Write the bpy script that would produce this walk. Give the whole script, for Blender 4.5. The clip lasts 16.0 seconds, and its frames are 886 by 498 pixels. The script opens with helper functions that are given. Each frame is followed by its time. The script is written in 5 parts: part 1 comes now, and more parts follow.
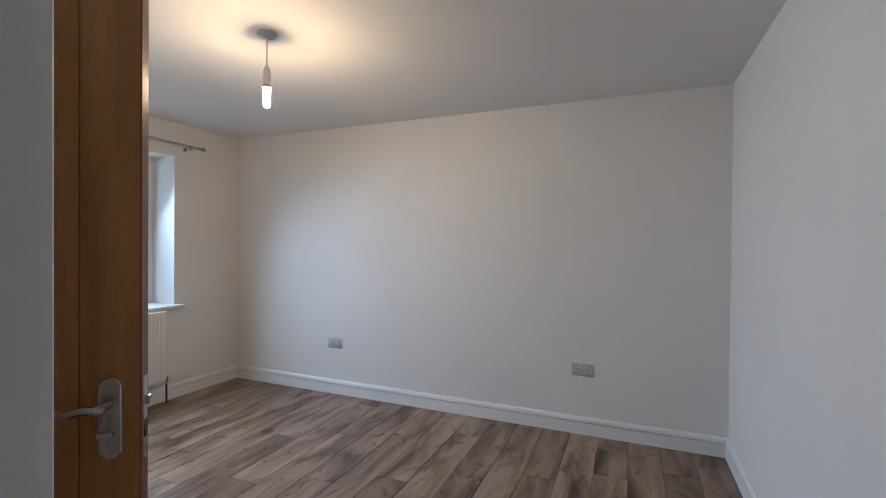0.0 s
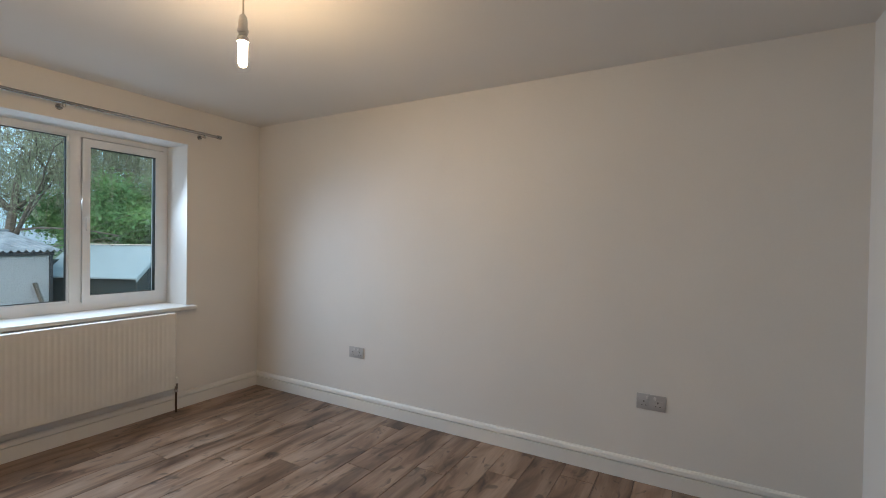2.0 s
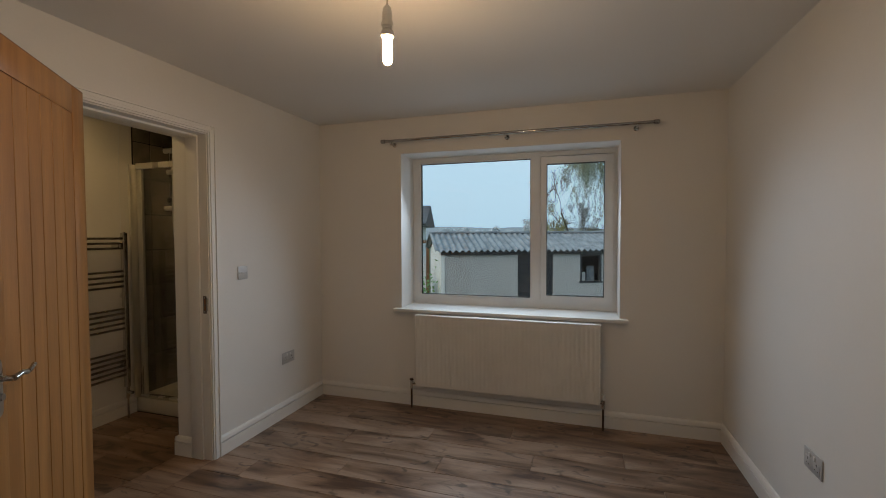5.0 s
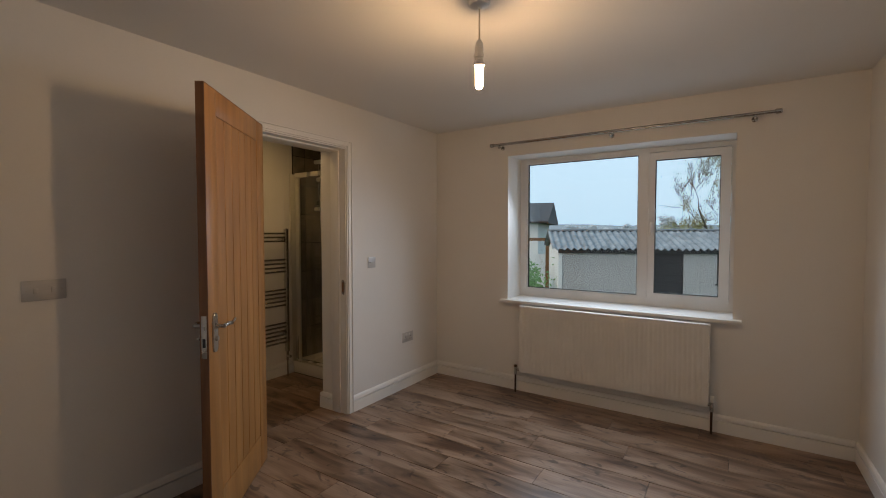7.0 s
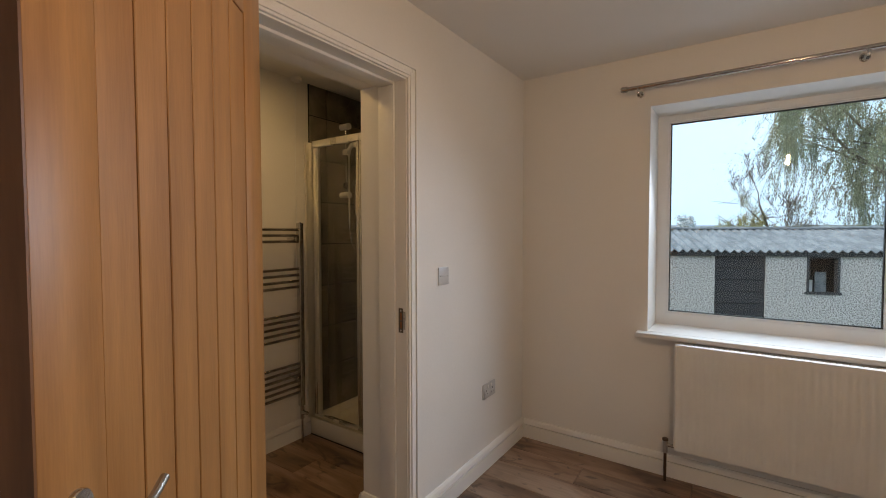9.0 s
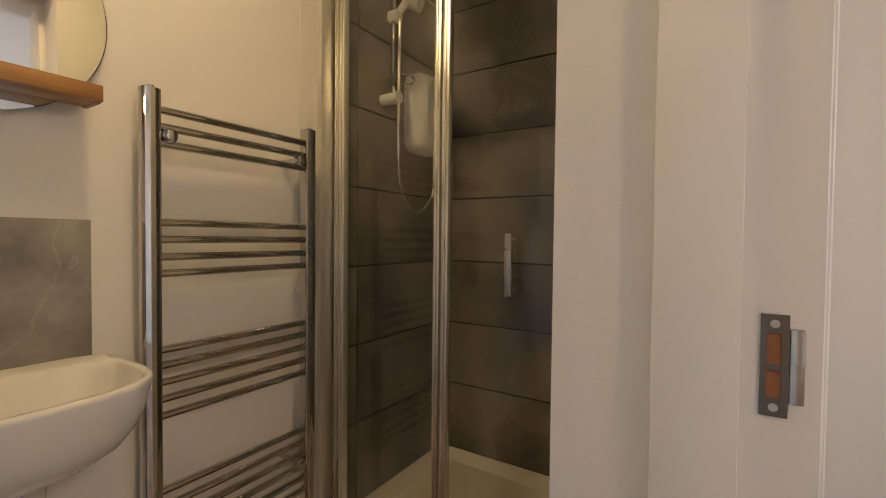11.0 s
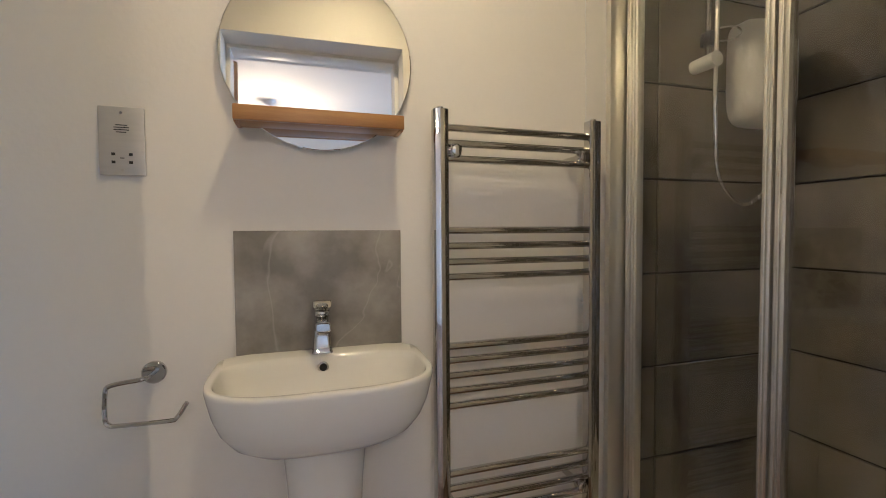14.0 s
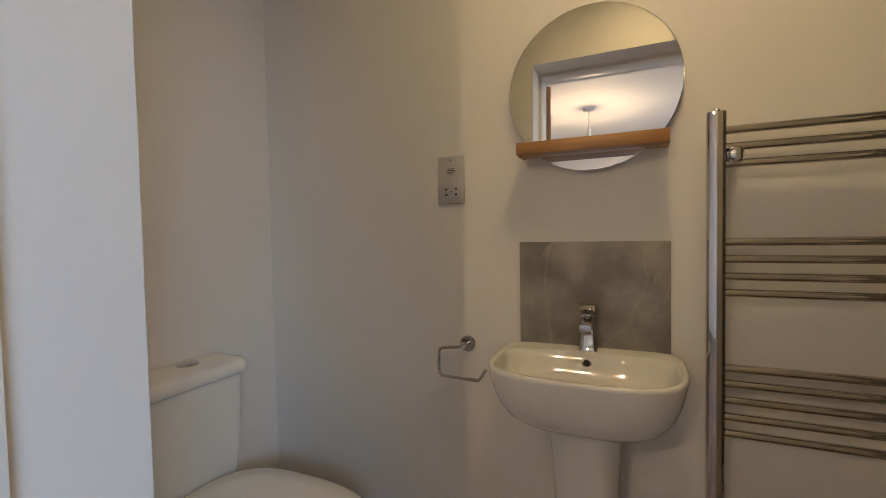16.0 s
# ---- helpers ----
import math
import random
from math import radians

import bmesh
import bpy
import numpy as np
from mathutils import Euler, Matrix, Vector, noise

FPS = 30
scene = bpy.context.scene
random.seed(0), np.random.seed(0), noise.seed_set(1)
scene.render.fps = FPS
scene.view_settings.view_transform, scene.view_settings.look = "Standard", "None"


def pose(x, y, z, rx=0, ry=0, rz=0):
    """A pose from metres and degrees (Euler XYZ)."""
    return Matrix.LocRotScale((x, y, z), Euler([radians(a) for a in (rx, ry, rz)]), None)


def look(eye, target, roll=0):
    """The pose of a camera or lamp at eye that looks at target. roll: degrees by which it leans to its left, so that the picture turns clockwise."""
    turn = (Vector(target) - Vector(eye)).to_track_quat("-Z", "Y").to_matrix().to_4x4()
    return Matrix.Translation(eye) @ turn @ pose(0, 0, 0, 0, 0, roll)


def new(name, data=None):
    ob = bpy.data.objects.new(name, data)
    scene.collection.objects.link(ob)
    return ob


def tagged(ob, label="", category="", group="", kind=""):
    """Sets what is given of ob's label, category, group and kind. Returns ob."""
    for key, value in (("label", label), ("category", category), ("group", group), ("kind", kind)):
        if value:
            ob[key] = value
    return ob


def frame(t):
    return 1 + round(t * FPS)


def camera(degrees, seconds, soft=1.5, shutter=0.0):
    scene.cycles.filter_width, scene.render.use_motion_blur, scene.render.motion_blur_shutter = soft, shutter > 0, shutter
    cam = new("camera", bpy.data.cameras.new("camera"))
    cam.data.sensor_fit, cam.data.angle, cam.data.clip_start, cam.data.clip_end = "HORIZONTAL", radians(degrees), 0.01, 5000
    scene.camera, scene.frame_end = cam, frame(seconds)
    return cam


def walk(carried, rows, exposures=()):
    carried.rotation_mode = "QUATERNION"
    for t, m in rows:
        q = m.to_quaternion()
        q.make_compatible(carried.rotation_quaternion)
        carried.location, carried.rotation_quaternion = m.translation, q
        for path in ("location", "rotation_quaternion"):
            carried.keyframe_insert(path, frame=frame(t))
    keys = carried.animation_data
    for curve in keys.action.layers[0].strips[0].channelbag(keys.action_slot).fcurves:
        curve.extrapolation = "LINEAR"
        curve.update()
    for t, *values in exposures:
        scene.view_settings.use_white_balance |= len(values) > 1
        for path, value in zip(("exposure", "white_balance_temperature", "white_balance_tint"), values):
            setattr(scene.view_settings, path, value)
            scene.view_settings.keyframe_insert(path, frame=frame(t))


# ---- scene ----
cam = camera(90.4, 16.0, soft=1.0)
PATH = [
    (0, (0.354, -0.175, 1.355), (-0.429, 1.665, 1.336), 0.5),
    (0.5, (0.341, 0.018, 1.324), (-0.445, 1.856, 1.308), 0.6),
    (1, (0.335, 0.139, 1.32), (-0.457, 1.975, 1.296), 0.5),
    (1.5, (0.295, 0.233, 1.344), (-0.525, 2.056, 1.314), 0.7),
    (2, (0.243, 0.384, 1.346), (-0.749, 2.121, 1.32), 0.9),
    (2.5, (0.179, 0.627, 1.349), (-1.117, 2.150, 1.321), 0.5),
    (3, (0.092, 0.879, 1.39), (-1.514, 2.071, 1.343), 0.8),
    (3.5, (0.069, 1.202, 1.408), (-1.773, 1.977, 1.354), 0.6),
    (4, (0.081, 1.579, 1.44), (-1.898, 1.863, 1.38), 0.1),
    (4.5, (0.058, 1.903, 1.45), (-1.927, 1.673, 1.383), -0.1),
    (5, (0.123, 2.169, 1.429), (-1.783, 1.566, 1.364), -0.2),
    (5.2, (0.178, 2.257, 1.414), (-1.67, 1.494, 1.354), -0.2),
    (6.2, (0.40, 2.48, 1.41), (-1.29, 1.41, 1.335), -0.1),
    (7.3, (0.309, 2.359, 1.419), (-1.349, 1.243, 1.342), 0.0),
    (7.5, (0.269, 2.274, 1.412), (-1.384, 1.15, 1.333), 0.0),
    (8, (0.064, 1.954, 1.423), (-1.587, 0.827, 1.357), 0.1),
    (8.5, (-0.198, 1.553, 1.398), (-1.847, 0.424, 1.329), 0.1),
    (8.7, (-0.317, 1.393, 1.395), (-1.964, 0.261, 1.328), -0.1),
    (9.5, (-0.93, 0.82, 1.33), (-2.59, -0.29, 1.25), 0.1),
    (10.2, (-1.25, 0.30, 1.22), (-2.93, -0.77, 1.14), 0.4),
    (10.8, (-1.408, -0.086, 1.149), (-3.114, -1.128, 1.088), 0.7),
    (11, (-1.466, -0.141, 1.126), (-3.152, -1.216, 1.076), 0.6),
    (11.5, (-1.521, -0.251, 1.114), (-3.189, -1.354, 1.066), 0.5),
    (12, (-1.552, -0.301, 1.108), (-3.197, -1.437, 1.056), 0.4),
    (12.5, (-1.571, -0.306, 1.113), (-3.173, -1.502, 1.06), 0.3),
    (13, (-1.56, -0.267, 1.114), (-3.031, -1.622, 1.059), 0.2),
    (13.5, (-1.561, -0.222, 1.126), (-2.645, -1.901, 1.056), -0.2),
    (14, (-1.619, -0.177, 1.15), (-2.222, -2.082, 1.075), -0.4),
    (14.5, (-1.671, -0.151, 1.188), (-1.703, -2.148, 1.099), -0.8),
    (15, (-1.714, -0.108, 1.188), (-1.322, -2.067, 1.097), -1.1),
    (15.5, (-1.749, -0.061, 1.195), (-1.099, -1.951, 1.117), -1.2),
    (16, (-1.785, -0.032, 1.189), (-0.966, -1.855, 1.114), -1.1),
]
EXPOSURES = [(0.0, 0.17, 6050, 17), (1.5, 0.08, 6650, 17), (2.5, -0.13, 7150, 17), (3.2, -0.64, 7450, 18), (4.0, -0.94, 7550, 19), (5.2, -0.77, 7750, 20), (7.3, -0.53, 7950, 24), (8.7, -0.22, 7950, 24),
             (10.8, 0.88, 6750, 21), (11.5, 1.12, 6100, 20), (12.5, 1.33, 5450, 19), (13.5, 1.22, 5300, 19), (14.5, 1.06, 5450, 19), (15.2, 0.86, 5700, 19), (16.0, 0.53, 6250, 20)]
walk(cam, [(t, look(eye, target, roll)) for t, eye, target, roll in PATH], EXPOSURES)

# ---- world and light ----
world = bpy.data.worlds.new("overcast_dusk")
scene.world = world
world.use_nodes = True
wn = world.node_tree
wn.nodes.clear()
w_out = wn.nodes.new("ShaderNodeOutputWorld")
w_bg = wn.nodes.new("ShaderNodeBackground")
w_sky = wn.nodes.new("ShaderNodeTexSky")
w_sky.sky_type = "NISHITA"
w_sky.sun_disc = False
w_sky.sun_elevation = radians(14)
w_sky.sun_rotation = radians(120)
w_sky.air_density, w_sky.dust_density, w_sky.ozone_density = 1.0, 6.0, 2.0
w_mix = wn.nodes.new("ShaderNodeMix")
w_mix.data_type = "RGBA"
w_mix.inputs["Factor"].default_value = 0.75          # overcast veil over the clear sky
w_mix.inputs["B"].default_value = (6.0, 11.0, 14.9, 1)
wn.links.new(w_sky.outputs["Color"], w_mix.inputs["A"])
wn.links.new(w_mix.outputs["Result"], w_bg.inputs["Color"])
SKY = 0.15
w_bg.inputs["Strength"].default_value = SKY
wn.links.new(w_bg.outputs["Background"], w_out.inputs["Surface"])

sun = new("sun", bpy.data.lights.new("sun", "SUN"))
sun.data.energy, sun.data.angle, sun.data.color = 1.6, radians(30), (0.96, 1.0, 0.95)
sun.matrix_world = look((20, -20, 18), (0, 0, 0))

BULB_GLOW = 480.0
BATH_GLOW = 70.0
# daylight that enters at the window opening
daylight = new("window_daylight", bpy.data.lights.new("window_daylight", "AREA"))
daylight.data.shape, daylight.data.size, daylight.data.size_y = "RECTANGLE", 1.45, 0.46
daylight.data.energy, daylight.data.color, daylight.data.spread = 26.0, (0.52, 0.76, 1.0), radians(125)
daylight.matrix_world = look((-3.47, 1.576, 1.78), (-2.47, 1.576, 1.08))
# the same daylight as it grazes the recess, the sill and the ceiling
grazing = new("window_daylight_low", bpy.data.lights.new("window_daylight_low", "AREA"))
grazing.data.shape, grazing.data.size, grazing.data.size_y = "RECTANGLE", 1.66, 1.22
grazing.data.energy, grazing.data.color, grazing.data.spread = 3.6, (0.55, 0.77, 1.0), radians(178)
grazing.matrix_world = look((-3.535, 1.576, 1.46), (-2.535, 1.576, 1.44))


# ---- materials ----
def material(name, colour, rough=0.5, metal=0.0, colour2=None, scale=8.0, detail=4.0, stretch=(1, 1, 1), bump=0.0, bump_scale=60.0,
             fine=0.06, vary=0.0, coat=0.0, rough_vary=0.06, ramp=(0.35, 0.7)):
    """A principled material: two noise scales for colour, one for roughness, one for relief."""
    m = bpy.data.materials.new(name)
    m.use_nodes = True
    n, l = m.node_tree.nodes, m.node_tree.links
    b = n["Principled BSDF"]
    b.inputs["Metallic"].default_value = metal
    b.inputs["Coat Weight"].default_value = coat
    tc, mp = n.new("ShaderNodeTexCoord"), n.new("ShaderNodeMapping")
    mp.inputs["Scale"].default_value = stretch
    l.new(tc.outputs["Object"], mp.inputs["Vector"])
    big, small = n.new("ShaderNodeTexNoise"), n.new("ShaderNodeTexNoise")
    big.inputs["Scale"].default_value, big.inputs["Detail"].default_value = scale, detail
    small.inputs["Scale"].default_value, small.inputs["Detail"].default_value = bump_scale, 3.0
    l.new(mp.outputs["Vector"], big.inputs["Vector"])
    l.new(mp.outputs["Vector"], small.inputs["Vector"])
    cr = n.new("ShaderNodeValToRGB")
    c2 = colour2 or tuple(c * 0.93 for c in colour)
    cr.color_ramp.elements[0].position, cr.color_ramp.elements[1].position = ramp
    cr.color_ramp.elements[0].color, cr.color_ramp.elements[1].color = (*c2, 1), (*colour, 1)
    l.new(big.outputs["Fac"], cr.inputs["Fac"])
    hsv = n.new("ShaderNodeHueSaturation")
    mr = n.new("ShaderNodeMapRange")
    mr.inputs["To Min"].default_value, mr.inputs["To Max"].default_value = 1 - fine, 1 + fine
    l.new(small.outputs["Fac"], mr.inputs["Value"])
    last = mr.outputs["Result"]
    if vary:
        oi, mv, mu = n.new("ShaderNodeObjectInfo"), n.new("ShaderNodeMapRange"), n.new("ShaderNodeMath")
        mv.inputs["To Min"].default_value, mv.inputs["To Max"].default_value = 1 - vary, 1 + vary
        mu.operation = "MULTIPLY"
        l.new(oi.outputs["Random"], mv.inputs["Value"])
        l.new(mv.outputs["Result"], mu.inputs[0])
        l.new(last, mu.inputs[1])
        last = mu.outputs["Value"]
        add = n.new("ShaderNodeVectorMath")
        sc = n.new("ShaderNodeVectorMath")
        sc.operation = "SCALE"
        sc.inputs[0].default_value, add.operation = (7.3, 3.1, 5.7), "ADD"
        l.new(oi.outputs["Random"], sc.inputs["Scale"])
        l.new(tc.outputs["Object"], add.inputs[0])
        l.new(sc.outputs["Vector"], add.inputs[1])
        l.new(add.outputs["Vector"], mp.inputs["Vector"])
    l.new(last, hsv.inputs["Value"])
    l.new(cr.outputs["Color"], hsv.inputs["Color"])
    l.new(hsv.outputs["Color"], b.inputs["Base Color"])
    rr = n.new("ShaderNodeMapRange")
    rr.inputs["To Min"].default_value, rr.inputs["To Max"].default_value = max(0.02, rough - rough_vary), min(1, rough + rough_vary)
    l.new(big.outputs["Fac"], rr.inputs["Value"])
    l.new(rr.outputs["Result"], b.inputs["Roughness"])
    if bump:
        bp = n.new("ShaderNodeBump")
        bp.inputs["Strength"].default_value, bp.inputs["Distance"].default_value = 1.0, bump
        l.new(small.outputs["Fac"], bp.inputs["Height"])
        l.new(bp.outputs["Normal"], b.inputs["Normal"])
    return m


def glass(name, tint=(1, 1, 1), ior=1.45):
    m = bpy.data.materials.new(name)
    m.use_nodes = True
    b = m.node_tree.nodes["Principled BSDF"]
    b.inputs["Base Color"].default_value = (*tint, 1)
    b.inputs["Transmission Weight"].default_value = 1.0
    b.inputs["Roughness"].default_value = 0.0
    b.inputs["IOR"].default_value = ior
    return m


def glow(name, colour, strength):
    m = bpy.data.materials.new(name)
    m.use_nodes = True
    b = m.node_tree.nodes["Principled BSDF"]
    b.inputs["Base Color"].default_value = (0.8, 0.8, 0.8, 1)
    b.inputs["Emission Color"].default_value = (*colour, 1)
    b.inputs["Emission Strength"].default_value = strength
    return m


def laminate(name):
    """Grey-brown oak print: long grain along y, darker cathedrals and small knots, each plank different."""
    m = bpy.data.materials.new(name)
    m.use_nodes = True
    n, l = m.node_tree.nodes, m.node_tree.links
    b = n["Principled BSDF"]
    tc, oi = n.new("ShaderNodeTexCoord"), n.new("ShaderNodeObjectInfo")
    sc, add = n.new("ShaderNodeVectorMath"), n.new("ShaderNodeVectorMath")
    sc.operation, add.operation = "SCALE", "ADD"
    sc.inputs[0].default_value = (13.0, 29.0, 5.0)
    l.new(oi.outputs["Random"], sc.inputs["Scale"])
    l.new(tc.outputs["Object"], add.inputs[0])
    l.new(sc.outputs["Vector"], add.inputs[1])

    def noise_of(stretch, scale, detail, distort=0.0):
        mp, t = n.new("ShaderNodeMapping"), n.new("ShaderNodeTexNoise")
        mp.inputs["Scale"].default_value = stretch
        t.inputs["Scale"].default_value, t.inputs["Detail"].default_value, t.inputs["Distortion"].default_value = scale, detail, distort
        l.new(add.outputs["Vector"], mp.inputs["Vector"])
        l.new(mp.outputs["Vector"], t.inputs["Vector"])
        return t.outputs["Fac"]

    broad = noise_of((5.0, 1.1, 1), 1.5, 4.0, 0.9)
    grain = noise_of((46.0, 2.2, 1), 2.0, 5.0, 0.6)
    knots = noise_of((14.0, 7.0, 1), 1.0, 2.0, 1.2)
    ramp = n.new("ShaderNodeValToRGB")
    e = ramp.color_ramp.elements
    e[0].position, e[0].color = 0.32, (0.075, 0.037, 0.022, 1)
    e[1].position, e[1].color = 0.63, (0.338, 0.228, 0.162, 1)
    mid = ramp.color_ramp.elements.new(0.45)
    mid.color = (0.207, 0.122, 0.077, 1)
    l.new(broad, ramp.inputs["Fac"])
    gr = n.new("ShaderNodeMapRange")
    gr.inputs["From Min"].default_value, gr.inputs["From Max"].default_value = 0.3, 0.7
    gr.inputs["To Min"].default_value, gr.inputs["To Max"].default_value = 0.84, 1.1
    l.new(grain, gr.inputs["Value"])
    kr = n.new("ShaderNodeMapRange")
    kr.inputs["From Min"].default_value, kr.inputs["From Max"].default_value = 0.60, 0.70
    kr.inputs["To Min"].default_value, kr.inputs["To Max"].default_value = 1.0, 0.45
    l.new(knots, kr.inputs["Value"])
    rv = n.new("ShaderNodeMapRange")
    rv.inputs["To Min"].default_value, rv.inputs["To Max"].default_value = 0.87, 1.13
    l.new(oi.outputs["Random"], rv.inputs["Value"])
    m1, m2 = n.new("ShaderNodeMath"), n.new("ShaderNodeMath")
    m1.operation = m2.operation = "MULTIPLY"
    l.new(gr.outputs["Result"], m1.inputs[0])
    l.new(kr.outputs["Result"], m1.inputs[1])
    l.new(m1.outputs["Value"], m2.inputs[0])
    l.new(rv.outputs["Result"], m2.inputs[1])
    hsv = n.new("ShaderNodeHueSaturation")
    l.new(ramp.outputs["Color"], hsv.inputs["Color"])
    l.new(m2.outputs["Value"], hsv.inputs["Value"])
    l.new(hsv.outputs["Color"], b.inputs["Base Color"])
    ro = n.new("ShaderNodeMapRange")
    ro.inputs["To Min"].default_value, ro.inputs["To Max"].default_value = 0.25, 0.39
    l.new(grain, ro.inputs["Value"])
    l.new(ro.outputs["Result"], b.inputs["Roughness"])
    bp = n.new("ShaderNodeBump")
    bp.inputs["Strength"].default_value, bp.inputs["Distance"].default_value = 0.6, 0.0006
    l.new(grain, bp.inputs["Height"])
    l.new(bp.outputs["Normal"], b.inputs["Normal"])
    return m


def stone(name, dark, light, vein, rough, scale=5.0, thin=0.03):
    """Clouded stone-effect porcelain with thin pale veins, different on each tile."""
    m = material(name, light, rough, colour2=dark, scale=scale, detail=9.0, bump=0.0006, bump_scale=38.0, fine=0.13, vary=0.1, ramp=(0.36, 0.64))
    n, l = m.node_tree.nodes, m.node_tree.links
    b = n["Principled BSDF"]
    src = b.inputs["Base Color"].links[0].from_socket
    mp = [q for q in n if q.type == "MAPPING"][0]
    w = n.new("ShaderNodeTexNoise")
    w.inputs["Scale"].default_value, w.inputs["Detail"].default_value, w.inputs["Distortion"].default_value = 2.6, 3.0, 1.6
    l.new(mp.outputs["Vector"], w.inputs["Vector"])
    sub, ab, mr = n.new("ShaderNodeMath"), n.new("ShaderNodeMath"), n.new("ShaderNodeMapRange")
    sub.operation, ab.operation = "SUBTRACT", "ABSOLUTE"
    sub.inputs[1].default_value = 0.5
    mr.inputs["From Min"].default_value, mr.inputs["From Max"].default_value = 0.0, thin
    mr.inputs["To Min"].default_value, mr.inputs["To Max"].default_value = 0.22, 0.0
    l.new(w.outputs["Fac"], sub.inputs[0])
    l.new(sub.outputs["Value"], ab.inputs[0])
    l.new(ab.outputs["Value"], mr.inputs["Value"])
    mx = n.new("ShaderNodeMix")
    mx.data_type = "RGBA"
    mx.inputs["B"].default_value = (*vein, 1)
    l.new(mr.outputs["Result"], mx.inputs["Factor"])
    l.new(src, mx.inputs["A"])
    l.new(mx.outputs["Result"], b.inputs["Base Color"])
    return m


PAINT = material("wall_paint", (0.80, 0.775, 0.735), 0.6, colour2=(0.77, 0.745, 0.705), scale=1.6, bump=0.0004, bump_scale=90, fine=0.015)
CEIL = material("ceiling_paint", (0.78, 0.765, 0.74), 0.75, colour2=(0.755, 0.74, 0.715), scale=1.2, bump=0.0004, bump_scale=120, fine=0.015)
GLOSS = material("gloss_white_paint", (0.82, 0.80, 0.76), 0.45, colour2=(0.80, 0.78, 0.74), scale=3, fine=0.015)
UPVC = material("white_upvc", (0.82, 0.83, 0.83), 0.4, scale=4, fine=0.01)
RADW = material("radiator_enamel", (0.80, 0.785, 0.74), 0.3, scale=5, fine=0.015)
CERAM = material("white_ceramic", (0.80, 0.785, 0.74), 0.045, scale=3, fine=0.01, rough_vary=0.015)
PLAST = material("white_plastic", (0.78, 0.77, 0.74), 0.3, scale=6, fine=0.02)
CHROME = material("chrome", (0.60, 0.585, 0.56), 0.045, 1.0, scale=7, rough_vary=0.02, fine=0.02)
NICKEL = material("satin_nickel", (0.52, 0.50, 0.47), 0.28, 1.0, scale=20, bump=0.00005, bump_scale=300, fine=0.04)
ALU = material("polished_aluminium", (0.84, 0.82, 0.77), 0.27, 0.9, scale=9, stretch=(1, 1, 0.05), rough_vary=0.08, fine=0.03)
STEEL = material("brushed_steel_plate", (0.56, 0.55, 0.54), 0.45, 0.25, scale=14, stretch=(1, 1, 8), bump=0.00003, bump_scale=400, fine=0.03)
BLACK = material("black_plastic", (0.02, 0.02, 0.02), 0.45, scale=10)
COPPER = material("tarnished_copper_pipe", (0.12, 0.075, 0.05), 0.4, 0.8, scale=22, fine=0.15)
STRIKE = material("worn_dark_steel", (0.17, 0.145, 0.12), 0.35, 0.85, scale=30, fine=0.15)
GUNMETAL = material("dark_polished_steel", (0.46, 0.44, 0.42), 0.14, 1.0, scale=8, fine=0.03)
CABLE = material("white_flex", (0.62, 0.58, 0.5), 0.5, scale=10)
OAK = material("oak_veneer", (0.47, 0.225, 0.075), 0.42, colour2=(0.34, 0.15, 0.045), scale=2.2, detail=6, stretch=(9, 9, 0.7), bump=0.0002, bump_scale=30, fine=0.14)
OAKEDGE = material("darker_oak", (0.25, 0.11, 0.045), 0.4, colour2=(0.17, 0.07, 0.028), scale=3, stretch=(9, 9, 0.7), bump=0.0002, bump_scale=30, fine=0.12)
BAMBOO = material("bamboo", (0.45, 0.235, 0.080), 0.38, colour2=(0.32, 0.15, 0.045), scale=3, stretch=(1.2, 10, 14), bump=0.0001, bump_scale=40, fine=0.12)
FLOORW = laminate("grey_brown_laminate")
UNDER = material("dark_underlay", (0.02, 0.015, 0.012), 0.8, scale=10)
TILE = stone("dark_grey_tile", (0.085, 0.072, 0.053), (0.235, 0.205, 0.155), (0.29, 0.26, 0.20), 0.38, 3.2)
SPLASH = stone("grey_marble_tile", (0.19, 0.175, 0.16), (0.40, 0.375, 0.345), (0.60, 0.58, 0.54), 0.42, 7.0, 0.012)
GROUT = material("dark_grout", (0.010, 0.009, 0.008), 0.9, scale=30)
TRAY = material("shower_tray_acrylic", (0.78, 0.74, 0.65), 0.2, scale=3, fine=0.01)
GLASS = glass("clear_glass")
SHOWERGLASS = glass("shower_glass", (0.97, 0.97, 0.965))
MIRROR = material("mirror_silver", (0.90, 0.90, 0.88), 0.02, 1.0, scale=2, rough_vary=0.0, fine=0.0)
BULB = glow("lit_bulb", (1.0, 0.74, 0.42), BULB_GLOW)
BATHLAMP = glow("lit_diffuser", (1.0, 0.745, 0.335), BATH_GLOW)
RUST = material("bare_timber_mortice", (0.32, 0.13, 0.05), 0.7, scale=30, fine=0.2)
DASH = material("pebbledash", (0.56, 0.56, 0.56), 0.9, colour2=(0.19, 0.185, 0.18), scale=42, detail=5, bump=0.02, bump_scale=30, fine=0.5, ramp=(0.38, 0.56))
CORR = material("asbestos_cement_sheet", (0.33, 0.37, 0.40), 0.8, colour2=(0.17, 0.20, 0.22), scale=4.5, bump=0.004, bump_scale=30, fine=0.35)
FASCIA = material("dark_fascia_paint", (0.03, 0.033, 0.038), 0.6, scale=5)
BOARDS = material("black_stained_boards", (0.012, 0.013, 0.018), 0.6, colour2=(0.022, 0.023, 0.028), scale=4, stretch=(1, 1, 12), bump=0.002, fine=0.2)
